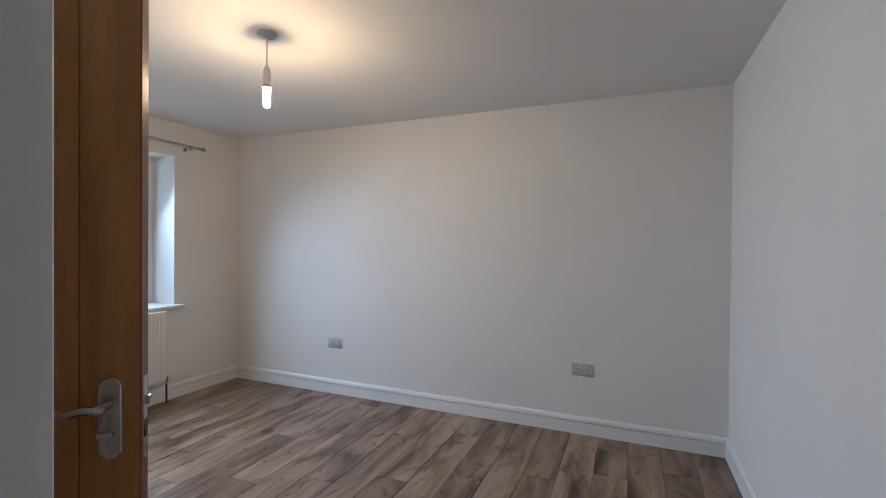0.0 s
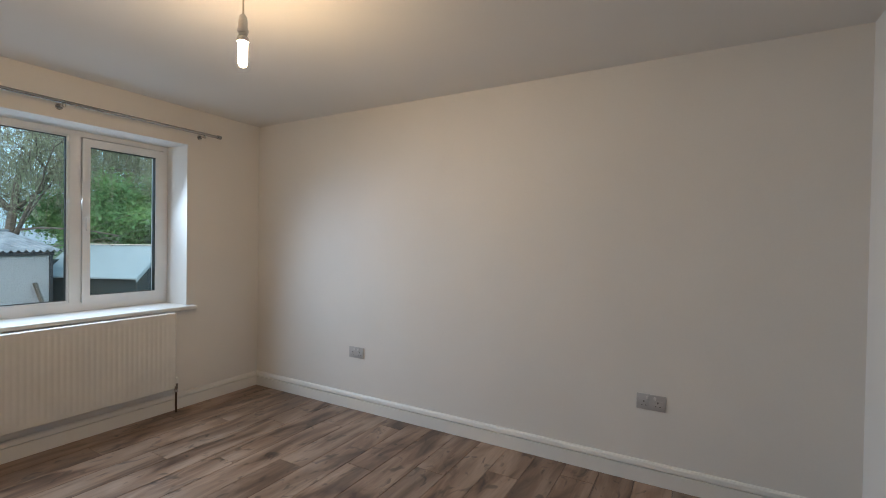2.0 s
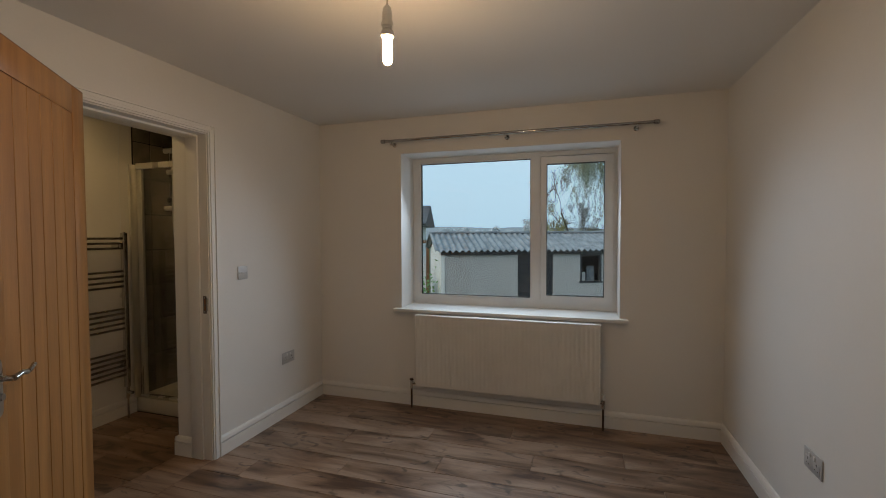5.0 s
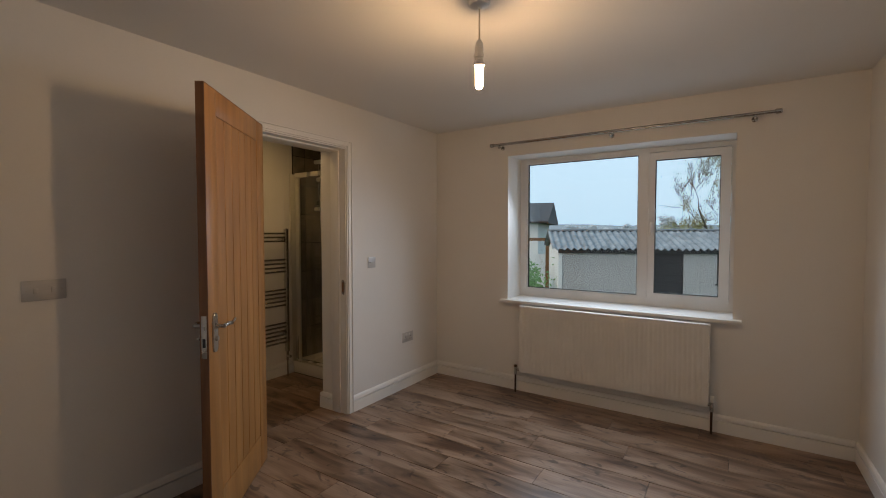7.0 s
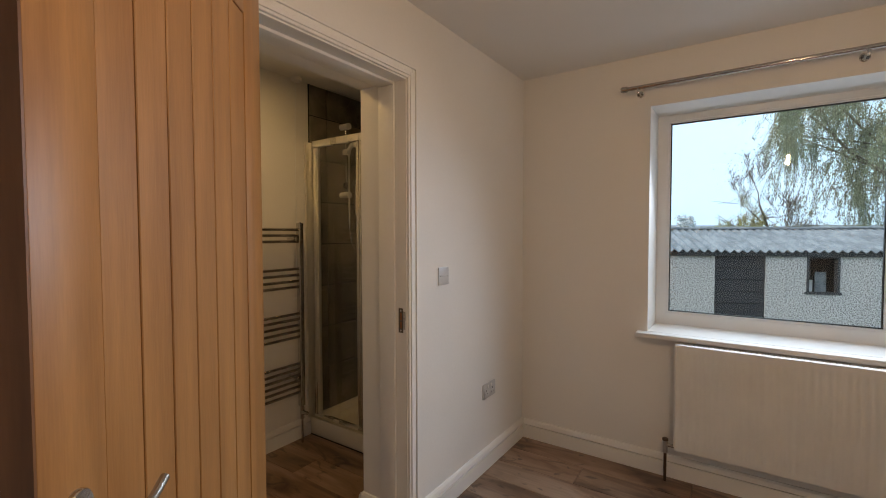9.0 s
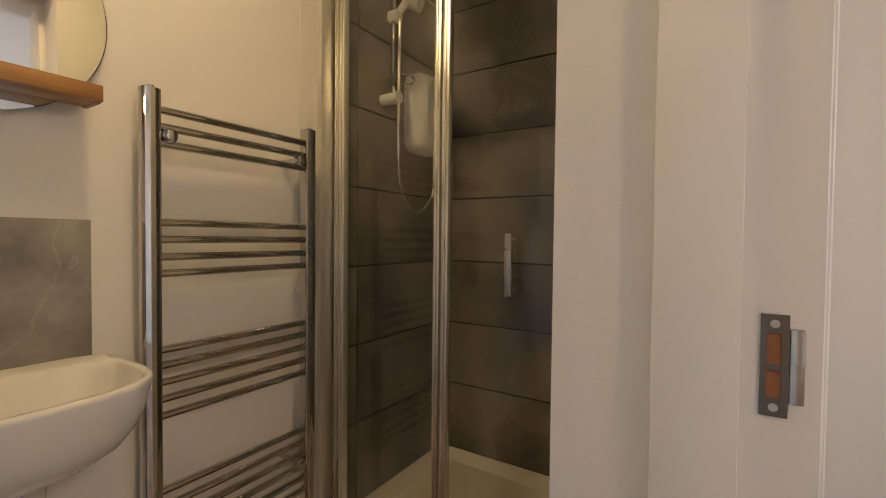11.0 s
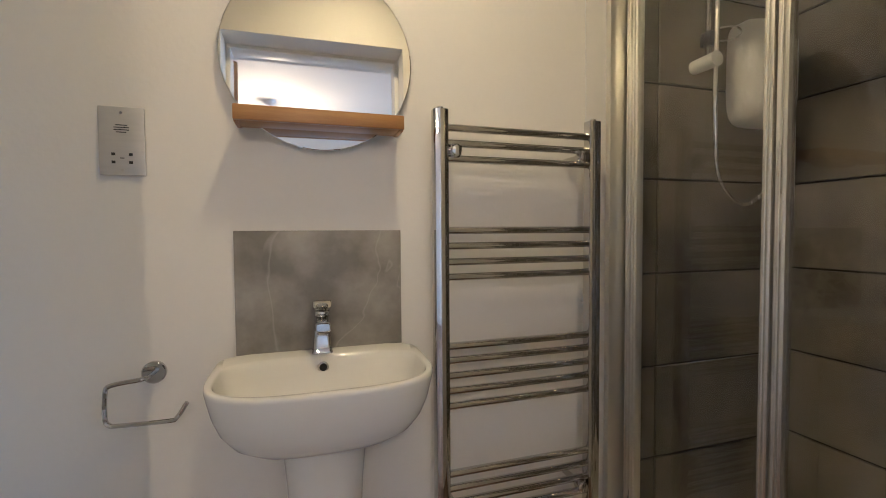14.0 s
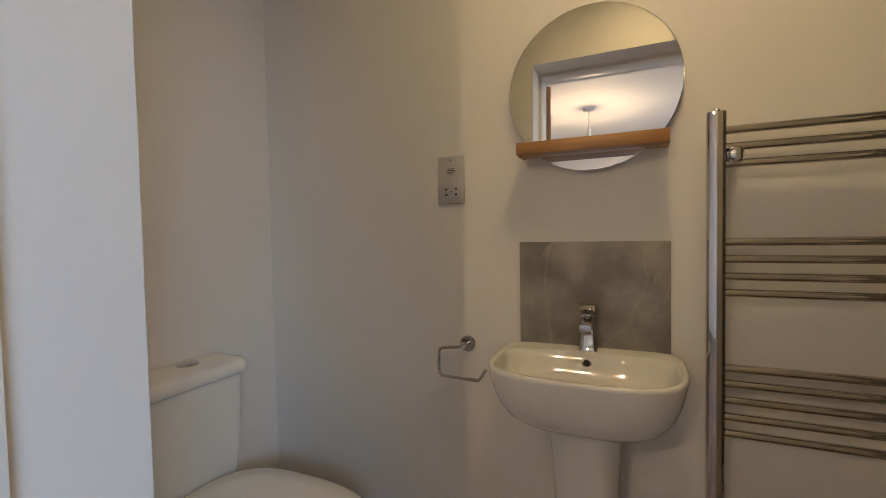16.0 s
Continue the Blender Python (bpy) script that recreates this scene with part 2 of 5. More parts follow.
SHEDG = material("dark_green_boards", (0.018, 0.04, 0.042), 0.65, colour2=(0.012, 0.025, 0.028), scale=4, stretch=(1, 1, 10), fine=0.2)
FELT = material("grey_green_roof_felt", (0.33, 0.41, 0.43), 0.85, colour2=(0.27, 0.34, 0.36), scale=3, bump=0.003, bump_scale=60, fine=0.1)
GRASS = material("garden_grass", (0.07, 0.11, 0.035), 0.9, colour2=(0.05, 0.07, 0.03), scale=1.5, bump=0.02, bump_scale=20, fine=0.4)
BARK = material("bark", (0.17, 0.15, 0.125), 0.9, colour2=(0.10, 0.09, 0.075), scale=6, bump=0.01, bump_scale=20, fine=0.25)
def foliage(name, colour, colour2, scale, fine):
    """Leaf material that lets part of the light through."""
    m = material(name, colour, 0.55, colour2=colour2, scale=scale, fine=fine)
    n, l = m.node_tree.nodes, m.node_tree.links
    b = n["Principled BSDF"]
    tr, mx = n.new("ShaderNodeBsdfTranslucent"), n.new("ShaderNodeMixShader")
    mx.inputs["Fac"].default_value = 0.45
    l.new(b.inputs["Base Color"].links[0].from_socket, tr.inputs["Color"])
    l.new(b.outputs["BSDF"], mx.inputs[1])
    l.new(tr.outputs["BSDF"], mx.inputs[2])
    out = [q for q in n if q.type == "OUTPUT_MATERIAL"][0]
    l.new(mx.outputs["Shader"], out.inputs["Surface"])
    return m


WILLOWLEAF = foliage("willow_leaves", (0.44, 0.48, 0.32), (0.27, 0.34, 0.22), 0.9, 0.3)
GREENLEAF = foliage("evergreen_leaves", (0.32, 0.60, 0.22), (0.13, 0.31, 0.13), 0.8, 0.35)
LEMONLEAF = foliage("yellowing_leaves", (0.50, 0.47, 0.18), (0.32, 0.34, 0.14), 0.9, 0.3)
DULLLEAF = foliage("autumn_leaves", (0.50, 0.40, 0.18), (0.22, 0.26, 0.13), 0.5, 0.3)
RENDERW = material("white_render", (0.72, 0.73, 0.72), 0.8, scale=2)
ROOFT = material("dark_roof_tiles", (0.07, 0.075, 0.085), 0.8, colour2=(0.045, 0.05, 0.055), scale=10, bump=0.01, bump_scale=20, fine=0.2)
# pale blue-grey base colours with the distance haze painted in
FARLEAF = material("haze_tinted_far_leaves", (0.62, 0.68, 0.71), 1.0, colour2=(0.52, 0.58, 0.61), scale=0.3, fine=0.1)
HAZE = material("haze_tinted_woods", (0.30, 0.36, 0.40), 1.0, colour2=(0.24, 0.30, 0.34), scale=0.08, fine=0.1)


# ---- mesh helpers ----
def box(bm, x0, x1, y0, y1, z0, z1, bevel=0.0, seg=2):
    v = bmesh.ops.create_cube(bm, size=1.0)["verts"]
    for p in v:
        p.co = Vector(((x0 + x1) / 2 + p.co.x * (x1 - x0), (y0 + y1) / 2 + p.co.y * (y1 - y0), (z0 + z1) / 2 + p.co.z * (z1 - z0)))
    if bevel:
        edges = list({e for p in v for e in p.link_edges})
        bmesh.ops.bevel(bm, geom=edges, offset=bevel, segments=seg, profile=0.5, affect="EDGES", clamp_overlap=True)
    return bm


def rod(bm, a, b, r0, r1=None, seg=16):
    a, b = Vector(a), Vector(b)
    r1 = r0 if r1 is None else r1
    m = Matrix.Translation((a + b) / 2) @ (b - a).to_track_quat("Z", "Y").to_matrix().to_4x4()
    bmesh.ops.create_cone(bm, cap_ends=True, segments=seg, radius1=r0, radius2=r1, depth=(b - a).length, matrix=m)
    return bm


def pipe(bm, pts, r, seg=10):
    """A round tube along points, with one ring a point."""
    pts = [Vector(p) for p in pts]
    rings, up = [], Vector((0.123, 0.31, 0.94))
    for i, p in enumerate(pts):
        d = (pts[min(i + 1, len(pts) - 1)] - pts[max(i - 1, 0)]).normalized()
        u = d.cross(up).normalized()
        w = d.cross(u)
        rr = r[i] if isinstance(r, (list, tuple)) else r
        rings.append([bm.verts.new(p + (u * math.cos(a) + w * math.sin(a)) * rr) for a in [2 * math.pi * k / seg for k in range(seg)]])
    for q0, q1 in zip(rings, rings[1:]):
        for k in range(seg):
            bm.faces.new((q0[k], q0[(k + 1) % seg], q1[(k + 1) % seg], q1[k]))
    bm.faces.new(rings[0][::-1])
    bm.faces.new(rings[-1])
    return bm


def curve_pts(pts, steps=8):
    """Catmull-Rom through points."""
    p = [Vector(q) for q in pts]
    p = [2 * p[0] - p[1]] + p + [2 * p[-1] - p[-2]]
    out = []
    for i in range(1, len(p) - 2):
        for s in range(steps):
            t = s / steps
            out.append(0.5 * (2 * p[i] + (p[i + 1] - p[i - 1]) * t + (2 * p[i - 1] - 5 * p[i] + 4 * p[i + 1] - p[i + 2]) * t * t
                              + (3 * p[i] - p[i - 1] - 3 * p[i + 1] + p[i + 2]) * t ** 3))
    return out + [p[-2]]


def lathe(bm, profile, centre=(0, 0, 0), seg=28, axis="Z"):
    rings = []
    for r, h in profile:
        ring = []
        for k in range(seg):
            a = 2 * math.pi * k / seg
            c = (r * math.cos(a), r * math.sin(a), h)
            if axis == "Y":
                c = (c[0], h, c[1])
            elif axis == "X":
                c = (h, c[0], c[1])
            ring.append(bm.verts.new(Vector(c) + Vector(centre)))
        rings.append(ring)
    for q0, q1 in zip(rings, rings[1:]):
        for k in range(seg):
            bm.faces.new((q0[k], q0[(k + 1) % seg], q1[(k + 1) % seg], q1[k]))
    bm.faces.new(rings[0][::-1])
    bm.faces.new(rings[-1])
    return bm


def prism(bm, outline, a, b):
    """Extrudes a closed outline of (u, v): point = a + u * n + v * z along a to b, n being the left of the way."""
    a, b = Vector(a), Vector(b)
    d = (b - a).normalized()
    n = Vector((-d.y, d.x, 0))
    r0 = [bm.verts.new(a + n * u + Vector((0, 0, v))) for u, v in outline]
    r1 = [bm.verts.new(b + n * u + Vector((0, 0, v))) for u, v in outline]
    k = len(outline)
    for i in range(k):
        bm.faces.new((r0[i], r0[(i + 1) % k], r1[(i + 1) % k], r1[i]))
    bm.faces.new(r0[::-1])
    bm.faces.new(r1)
    return bm


def loft(bm, rings, cap=True):
    vs = [[bm.verts.new(p) for p in ring] for ring in rings]
    k = len(vs[0])
    for q0, q1 in zip(vs, vs[1:]):
        for i in range(k):
            bm.faces.new((q0[i], q0[(i + 1) % k], q1[(i + 1) % k], q1[i]))
    if cap:
        bm.faces.new(vs[0][::-1])
        bm.faces.new(vs[-1])
    return bm


def rrect(x0, x1, y0, y1, z, r, n=8):
    pts = []
    for cx, cy, a0 in ((x1 - r, y1 - r, 0), (x0 + r, y1 - r, 90), (x0 + r, y0 + r, 180), (x1 - r, y0 + r, 270)):
        for k in range(n + 1):
            a = radians(a0 + 90 * k / n)
            pts.append((cx + r * math.cos(a), cy + r * math.sin(a), z))
    return pts


def mesh_of(name, bm, mat, smooth=0.6):
    bmesh.ops.recalc_face_normals(bm, faces=bm.faces)
    me = bpy.data.meshes.new(name)
    bm.to_mesh(me)
    bm.free()
    me.materials.append(mat)
    if smooth:
        me.shade_smooth()
        me.set_sharp_from_angle(angle=smooth)
    return me


BASES = {}


def thing(name, base, label, category, group="", rz=0.0, kind=""):
    ob = new(name)
    ob.empty_display_size = 0.1
    ob.matrix_basis = pose(*base, 0, 0, rz)
    BASES[ob] = pose(*base, 0, 0, rz)
    return tagged(ob, label, category, group, kind)


def part(name, bm, mat, parent, label="", local=False, smooth=0.6):
    """One mesh under a thing or a part. The bmesh is in world metres, or in the thing's own with local."""
    base = BASES[parent]
    if not local:
        bm.transform(base.inverted())
    ob = new(name, mesh_of(name, bm, mat, smooth))
    ob.parent = parent
    BASES[ob] = base
    return tagged(ob, label)


def single(name, bm, mat, label, category, kind="", smooth=0.6, group=""):
    """A thing or piece of the setting that is one mesh."""
    ob = new(name, mesh_of(name, bm, mat, smooth))
    BASES[ob] = Matrix.Identity(4)
    return tagged(ob, label, category, group, kind)


def B(*a, **k):
    return box(bmesh.new(), *a, **k)


# ---- the plan ----
W, E, S, N, H = -3.30, 0.95, -0.062, 3.10, 2.40          # bedroom
BS, BN, BE, BW = -1.295, -0.339, -0.50, -3.28              # shower room
DX0, DX1, DH = -2.06, -1.284, 2.062                      # doorway to the shower room
EX0, EX1, EH = 0.094, 0.885, 2.045                         # entry doorway
WY0, WY1, WZ0, WZ1 = 0.718, 2.434, 0.815, 2.106              # window opening
WOUT = -3.74


def structure(name, bm, mat, label, category, smooth=0.0):
    return single(name, bm, mat, label, category, "structure", smooth)


def blocks(*boxes):
    bm = bmesh.new()
    for b in boxes:
        box(bm, *b)
    return bm


wall_west = structure("wall_west", blocks(
    (WOUT, W, S - 1.6, WY0, -1.3, H), (WOUT, W, WY1, N + 0.2, -1.3, H),
    (WOUT, W, WY0, WY1, -1.3, WZ0), (WOUT, W, WY0, WY1, WZ1, H)), PAINT, "off-white painted plaster wall with the bedroom window", "wall")
NE = N + 0.045                                            # the north wall runs slightly out of square
bm = bmesh.new()
box(bm, W, E, N, N + 0.2, 0, H)
for v in bm.verts:
    v.co.y += (v.co.x - W) / (E - W) * (NE - N)
wall_north = structure("wall_north", bm, PAINT, "off-white painted plain plaster wall", "wall")
wall_east = structure("wall_east", blocks((E, E + 0.15, S - 1.9, N + 0.25, 0, H)), PAINT, "off-white painted plain plaster wall", "wall")
wall_south = structure("wall_south", blocks(
    (W, DX0, BN, S, 0, H), (DX1, EX0, BN + 0.13, S, 0, H), (DX0, DX1, BN, S, DH, H),
    (EX0, EX1, S - 0.13, S, EH, H), (EX1, E, S - 0.13, S, 0, H), (DX1, BE + 0.1, BN, BN + 0.13, 0, H)), PAINT,
    "off-white painted plaster wall with two doorways", "wall")
wall_bath_south = structure("wall_bath_south", blocks((W, BE + 0.1, BS - 0.12, BS, 0, H)), PAINT, "warm white painted shower room wall", "wall")
wall_bath_east = structure("wall_bath_east", blocks((BE, BE + 0.1, BS, BN, 0, H)), PAINT, "warm white painted shower room wall behind the toilet", "wall")
hall_walls = structure("wall_hall", blocks((-0.28, -0.18, -1.9, -0.185, 0, H), (-0.18, E, -2.0, -1.9, 0, H)), PAINT, "plain painted hallway walls", "wall")
ceiling = structure("ceiling", blocks((WOUT, E + 0.15, BS - 0.75, N + 0.2, H, H + 0.15)), CEIL, "white painted flat ceiling", "ceiling")
floor = structure("floor", blocks((W - 0.0, E, -2.0, NE, -0.15, -0.012)), UNDER, "grey-brown oak effect laminate floor", "floor")

# ---- skirting and door trim ----
SK = [(0, 0), (0.018, 0), (0.018, 0.0850), (0.004, 0.0856), (0.004, 0.0930), (0.0185, 0.0936), (0.014, 0.114), (0.007, 0.124), (0, 0.126)]


def skirting(name, a, b):
    return structure(name, prism(bmesh.new(), SK, (*a, 0), (*b, 0)), GLOSS, "white gloss moulded skirting board", "skirting board")


q = 0.018
skirting("baseboard_north", (E, NE), (W, N))
skirting("baseboard_west", (W, N - q), (W, S + q))
skirting("baseboard_south", (W, S), (DX0 - 0.054, S))
skirting("baseboard_south_middle", (DX1 + 0.054, S), (EX0 - 0.054, S))
skirting("baseboard_east", (E, S), (E, NE - q))
skirting("baseboard_reveal", (DX0, S - 0.152), (DX0, BN))
skirting("baseboard_bath_north", (BE, BN), (DX1, BN))
skirting("baseboard_bath_south", (-2.50, BS), (BE, BS))
skirting("baseboard_bath_east", (BE, BS + q), (BE, BN - q))
skirting("baseboard_pier", (DX0 + q, BN), (-2.50, BN))


def doorway(name, x0, x1, head, y, depth, label):
    """Lining, stops and a stepped architrave on the bedroom side."""
    t = thing(name, ((x0 + x1) / 2, y, 0), label, "door frame", kind="structure")
    lin = 0.006
    part("lining", blocks((x0, x0 + lin, y - depth, y + 0.002, 0, head), ), GLOSS, t)
    part("lining", blocks((x1 - lin, x1, y - depth, y + 0.002, 0, head)), GLOSS, t)
    part("lining", blocks((x0 + lin, x1 - lin, y - depth, y + 0.002, head - lin, head)), GLOSS, t)
    part("stop", B(x0 + lin, x0 + 0.018, y - depth, y - 0.061, 0, head - lin - 0.012, bevel=0.002), GLOSS, t)
    part("stop", B(x1 - 0.018, x1 - lin, y - depth, y - 0.061, 0, head - lin - 0.012, bevel=0.002), GLOSS, t)
    part("stop", B(x0 + lin, x1 - lin, y - depth, y - 0.061, head - lin - 0.012, head - lin, bevel=0.002), GLOSS, t)
    for side, a, b in (("l", x0 - 0.052, x0 - 0.001), ("r", x1 + 0.001, x1 + 0.052)):
        bm = bmesh.new()
        inner, outer = (b, a) if side == "l" else (a, b)
        sg = -1 if side == "l" else 1
        for d0, d1, th in ((0.0, 0.011, 0.012), (0.011, 0.026, 0.017), (0.026, 0.045, 0.014), (0.045, 0.051, 0.02)):
            xs = sorted((inner + sg * d0, inner + sg * d1))
            box(bm, xs[0], xs[1], y, y + th, 0, head + d1, bevel=0.0015, seg=1)
        part("architrave", bm, GLOSS, t)
    bm = bmesh.new()
    for d0, d1, th in ((0.0, 0.011, 0.012), (0.011, 0.026, 0.017), (0.026, 0.045, 0.014), (0.045, 0.051, 0.02)):
        box(bm, x0 - d0, x1 + d0, y, y + th, head + d0 + 0.001, head + d1 + 0.001, bevel=0.0015, seg=1)
    part("architrave", bm, GLOSS, t)
    return t


door_1 = doorway("door_frame_1", DX0, DX1, DH, S, 0.15, "white gloss painted frame of the shower room doorway")
entry_frame = doorway("door_frame_2", EX0, EX1, EH, S, 0.13, "white gloss painted frame of the entry doorway")
# strike plate on the west jamb
keep = thing("strike_plate", (DX0, S - 0.030, 0.938), "satin nickel strike plate with bare timber mortices", "strike plate")
KX, KY0, KY1, KZ0, KZ1 = DX0 + 0.006, S - 0.043, S - 0.018, 0.938, 1.048
KM = ((0.958, 0.988), (0.994, 1.028))
bm = blocks((KX, KX + 0.002, KY0, KY0 + 0.006, KZ0, KZ1), (KX, KX + 0.002, KY1 - 0.006, KY1, KZ0, KZ1), (KX, KX + 0.002, KY0 + 0.006, KY1 - 0.006, KZ0, KM[0][0]),
            (KX, KX + 0.002, KY0 + 0.006, KY1 - 0.006, KM[0][1], KM[1][0]), (KX, KX + 0.002, KY0 + 0.006, KY1 - 0.006, KM[1][1], KZ1))
part("plate", bm, STRIKE, keep, smooth=0)
part("lip", B(KX - 0.001, KX + 0.0035, KY1 + 0.0005, KY1 + 0.0135, 0.954, 1.034, bevel=0.0015), NICKEL, keep, "bent polished lip")
for z0, z1 in KM:
    part("mortice", B(KX + 0.0002, KX + 0.0008, KY0 + 0.006, KY1 - 0.006, z0, z1), RUST, keep, "bare timber inside the mortice")
for z in (0.948, 1.038):
    part("screw", rod(bmesh.new(), (KX + 0.0018, (KY0 + KY1) / 2, z), (KX + 0.003, (KY0 + KY1) / 2, z), 0.0045, seg=10), STEEL, keep)

# ---- the oak door, standing open into the bedroom ----
LW, LH, LT = 0.780, 2.062, 0.038
leaf = thing("oak_door", (-1.288, 0.002, 0.008), "open oak door with vertical grooves and satin lever handles", "door", rz=38.3)
FR = 0.115
part("stile", B(0, FR, -LT / 2, LT / 2, 0, LH, bevel=0.0015), OAK, leaf, local=True)
part("stile", B(LW - FR, LW, -LT / 2, LT / 2, 0, LH, bevel=0.0015), OAK, leaf, local=True)
part("rail", B(FR, LW - FR, -LT / 2, LT / 2, LH - FR, LH, bevel=0.0015), OAK, leaf, local=True)
part("rail", B(FR, LW - FR, -LT / 2, LT / 2, 0, 0.19, bevel=0.0015), OAK, leaf, local=True)
nb = 6
bw = (LW - 2 * FR) / nb
for i in range(nb):
    part("board", B(FR + i * bw + 0.0022, FR + (i + 1) * bw - 0.0022, -LT / 2 + 0.002, LT / 2 - 0.002, 0.192, LH - FR - 0.002, bevel=0.0015, seg=1), OAK, leaf, local=True)
# darker core behind the gaps: part of the groove shade is in its colour
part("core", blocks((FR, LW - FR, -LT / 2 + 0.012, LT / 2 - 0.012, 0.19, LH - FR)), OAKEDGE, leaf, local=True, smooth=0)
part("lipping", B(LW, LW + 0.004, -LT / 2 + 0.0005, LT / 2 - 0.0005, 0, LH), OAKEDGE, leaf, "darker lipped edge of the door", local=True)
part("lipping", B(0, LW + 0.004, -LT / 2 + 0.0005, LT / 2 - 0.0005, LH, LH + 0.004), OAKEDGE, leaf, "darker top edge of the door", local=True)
hx, hz = LW - 0.055, 0.985
for s in (-1, 1):
    y0 = s * LT / 2
    bm = bmesh.new()
    ring = []
    for k in range(28):
        a = 2 * math.pi * k / 28
        ring.append((0.0225 * math.cos(a), 0.0225 * math.sin(a) + (0.068 if math.sin(a) > 0 else -0.068)))
    loft(bm, [[(hx + u, y0 + s * d, hz - 0.03 + v) for u, v in ring] for d in (0.0, 0.006)] +
         [[(hx + u * 0.93, y0 + s * 0.008, hz - 0.03 + v * 0.985) for u, v in ring]])
    plate = part("handle_plate", bm, NICKEL, leaf, "satin nickel backplate with rounded ends", local=True)
    bm = bmesh.new()
    rod(bm, (hx, y0 + s * 0.006, hz), (hx, y0 + s * 0.045, hz), 0.009)
    pipe(bm, curve_pts([(hx + 0.004, y0 + s * 0.046, hz), (hx - 0.03, y0 + s * 0.052, hz + 0.006), (hx - 0.07, y0 + s * 0.052, hz + 0.001),
                        (hx - 0.115, y0 + s * 0.048, hz + 0.012)], 6), [0.010] * 3 + [0.009] * 8 + [0.007] * 8, 12)
    part("lever", bm, NICKEL, plate, "scrolled lever handle", local=True)
    bm = bmesh.new()
    if s < 0:
        rod(bm, (hx, y0 - 0.006, hz - 0.057), (hx, y0 - 0.024, hz - 0.057), 0.012)
        box(bm, hx - 0.016, hx + 0.016, y0 - 0.034, y0 - 0.022, hz - 0.063, hz - 0.051, bevel=0.003)
    else:
        rod(bm, (hx, y0 + 0.006, hz - 0.057), (hx, y0 + 0.018, hz - 0.057), 0.013, 0.011)
    part("thumb_turn", bm, NICKEL, plate, "privacy thumb turn", local=True)
lp = part("latch_plate", B(LW + 0.004, LW + 0.0055, -0.0115, 0.0115, hz - 0.135, hz + 0.055, bevel=0.0005), NICKEL, leaf, "forend of the mortice lock", local=True)
bm = bmesh.new()
prism(bm, [(-0.006, 0), (0.006, 0), (0.006, 0.02), (-0.006, 0.02)], (LW + 0.005, 0, hz - 0.01), (LW + 0.016, 0, hz - 0.01))
part("latch", bm, NICKEL, lp, local=True)
part("deadbolt", B(LW + 0.005, LW + 0.007, -0.006, 0.006, hz - 0.085, hz - 0.045), BLACK, lp, local=True)
for z in (0.2, 1.05, 1.85):
    part("hinge", rod(bmesh.new(), (-0.004, -LT / 2 - 0.004, z), (-0.004, -LT / 2 - 0.004, z + 0.1), 0.006, seg=10), NICKEL, leaf, local=True)

# ---- window ----
XF = -3.585                                               # room face of the frame
win = thing("window_1", ((XF - 0.03), (WY0 + WY1) / 2, WZ0), "white plastic double-glazed window, casement beside a fixed light", "window", kind="structure")
fx0, fx1 = XF - 0.065, XF
gz0, gz1 = 0.885, 2.068
part("window_frame", blocks((fx0, fx1, WY0, 0.777, WZ0, WZ1)), UPVC, win)
part("window_frame", blocks((fx0, fx1, 2.405, WY1, WZ0, WZ1)), UPVC, win)
part("window_frame", blocks((fx0, fx1, 0.777, 2.405, gz1, WZ1)), UPVC, win)
part("window_frame", blocks((fx0, fx1, 0.777, 2.405, WZ0, gz0)), UPVC, win)
part("mullion", blocks((fx0, fx1, 1.769, 1.838, gz0, gz1)), UPVC, win)
# glazing beads of the fixed light
for b in ((1.757, 1.769, gz0 + 0.012, gz1 - 0.012), (0.777, 0.789, gz0 + 0.012, gz1 - 0.012), (0.777, 1.769, gz0, gz0 + 0.012), (0.777, 1.769, gz1 - 0.012, gz1)):
    part("glazing_bead", B(fx0 + 0.02, fx1 - 0.006, *b, bevel=0.002, seg=1), UPVC, win)
for b in ((1.753, 1.757, gz0 + 0.016, gz1 - 0.016), (0.789, 0.793, gz0 + 0.016, gz1 - 0.016), (0.789, 1.757, gz0 + 0.012, gz0 + 0.016), (0.789, 1.757, gz1 - 0.016, gz1 - 0.012)):
    part("glazing_seal", blocks((fx0 + 0.022, fx1 - 0.018, *b)), BLACK, win, "thin black rubber seal")
pane = part("pane", blocks((fx0 + 0.028, fx0 + 0.034, 0.785, 1.761, gz0 + 0.008, gz1 - 0.008)), GLASS, win, "clear fixed pane")
pane.visible_shadow = False
sx1 = XF + 0.014
sash = part("sash", blocks((fx0 + 0.01, sx1, 1.842, 1.889, 0.875, 2.06), (fx0 + 0.01, sx1, 2.337, 2.403, 0.875, 2.06),
                           (fx0 + 0.01, sx1, 1.889, 2.337, 2.003, 2.06), (fx0 + 0.01, sx1, 1.889, 2.337, 0.875, 0.925)), UPVC, win, "opening casement sash")
for b in ((1.889, 1.893, 0.929, 1.999), (2.333, 2.337, 0.929, 1.999), (1.889, 2.337, 0.925, 0.929), (1.889, 2.337, 1.999, 2.003)):
    part("glazing_seal", blocks((fx0 + 0.03, sx1 - 0.012, *b)), BLACK, sash)
pane = part("pane", blocks((fx0 + 0.034, fx0 + 0.04, 1.885, 2.341, 0.921, 2.007)), GLASS, sash, "clear casement pane")
pane.visible_shadow = False
bm = B(sx1, sx1 + 0.006, 1.855, 1.875, 1.40, 1.50, bevel=0.002)
hb = part("handle_base", bm, UPVC, sash, "white casement handle")
part("handle", B(sx1 + 0.006, sx1 + 0.026, 1.857, 1.873, 1.395, 1.49, bevel=0.006), UPVC, sash)
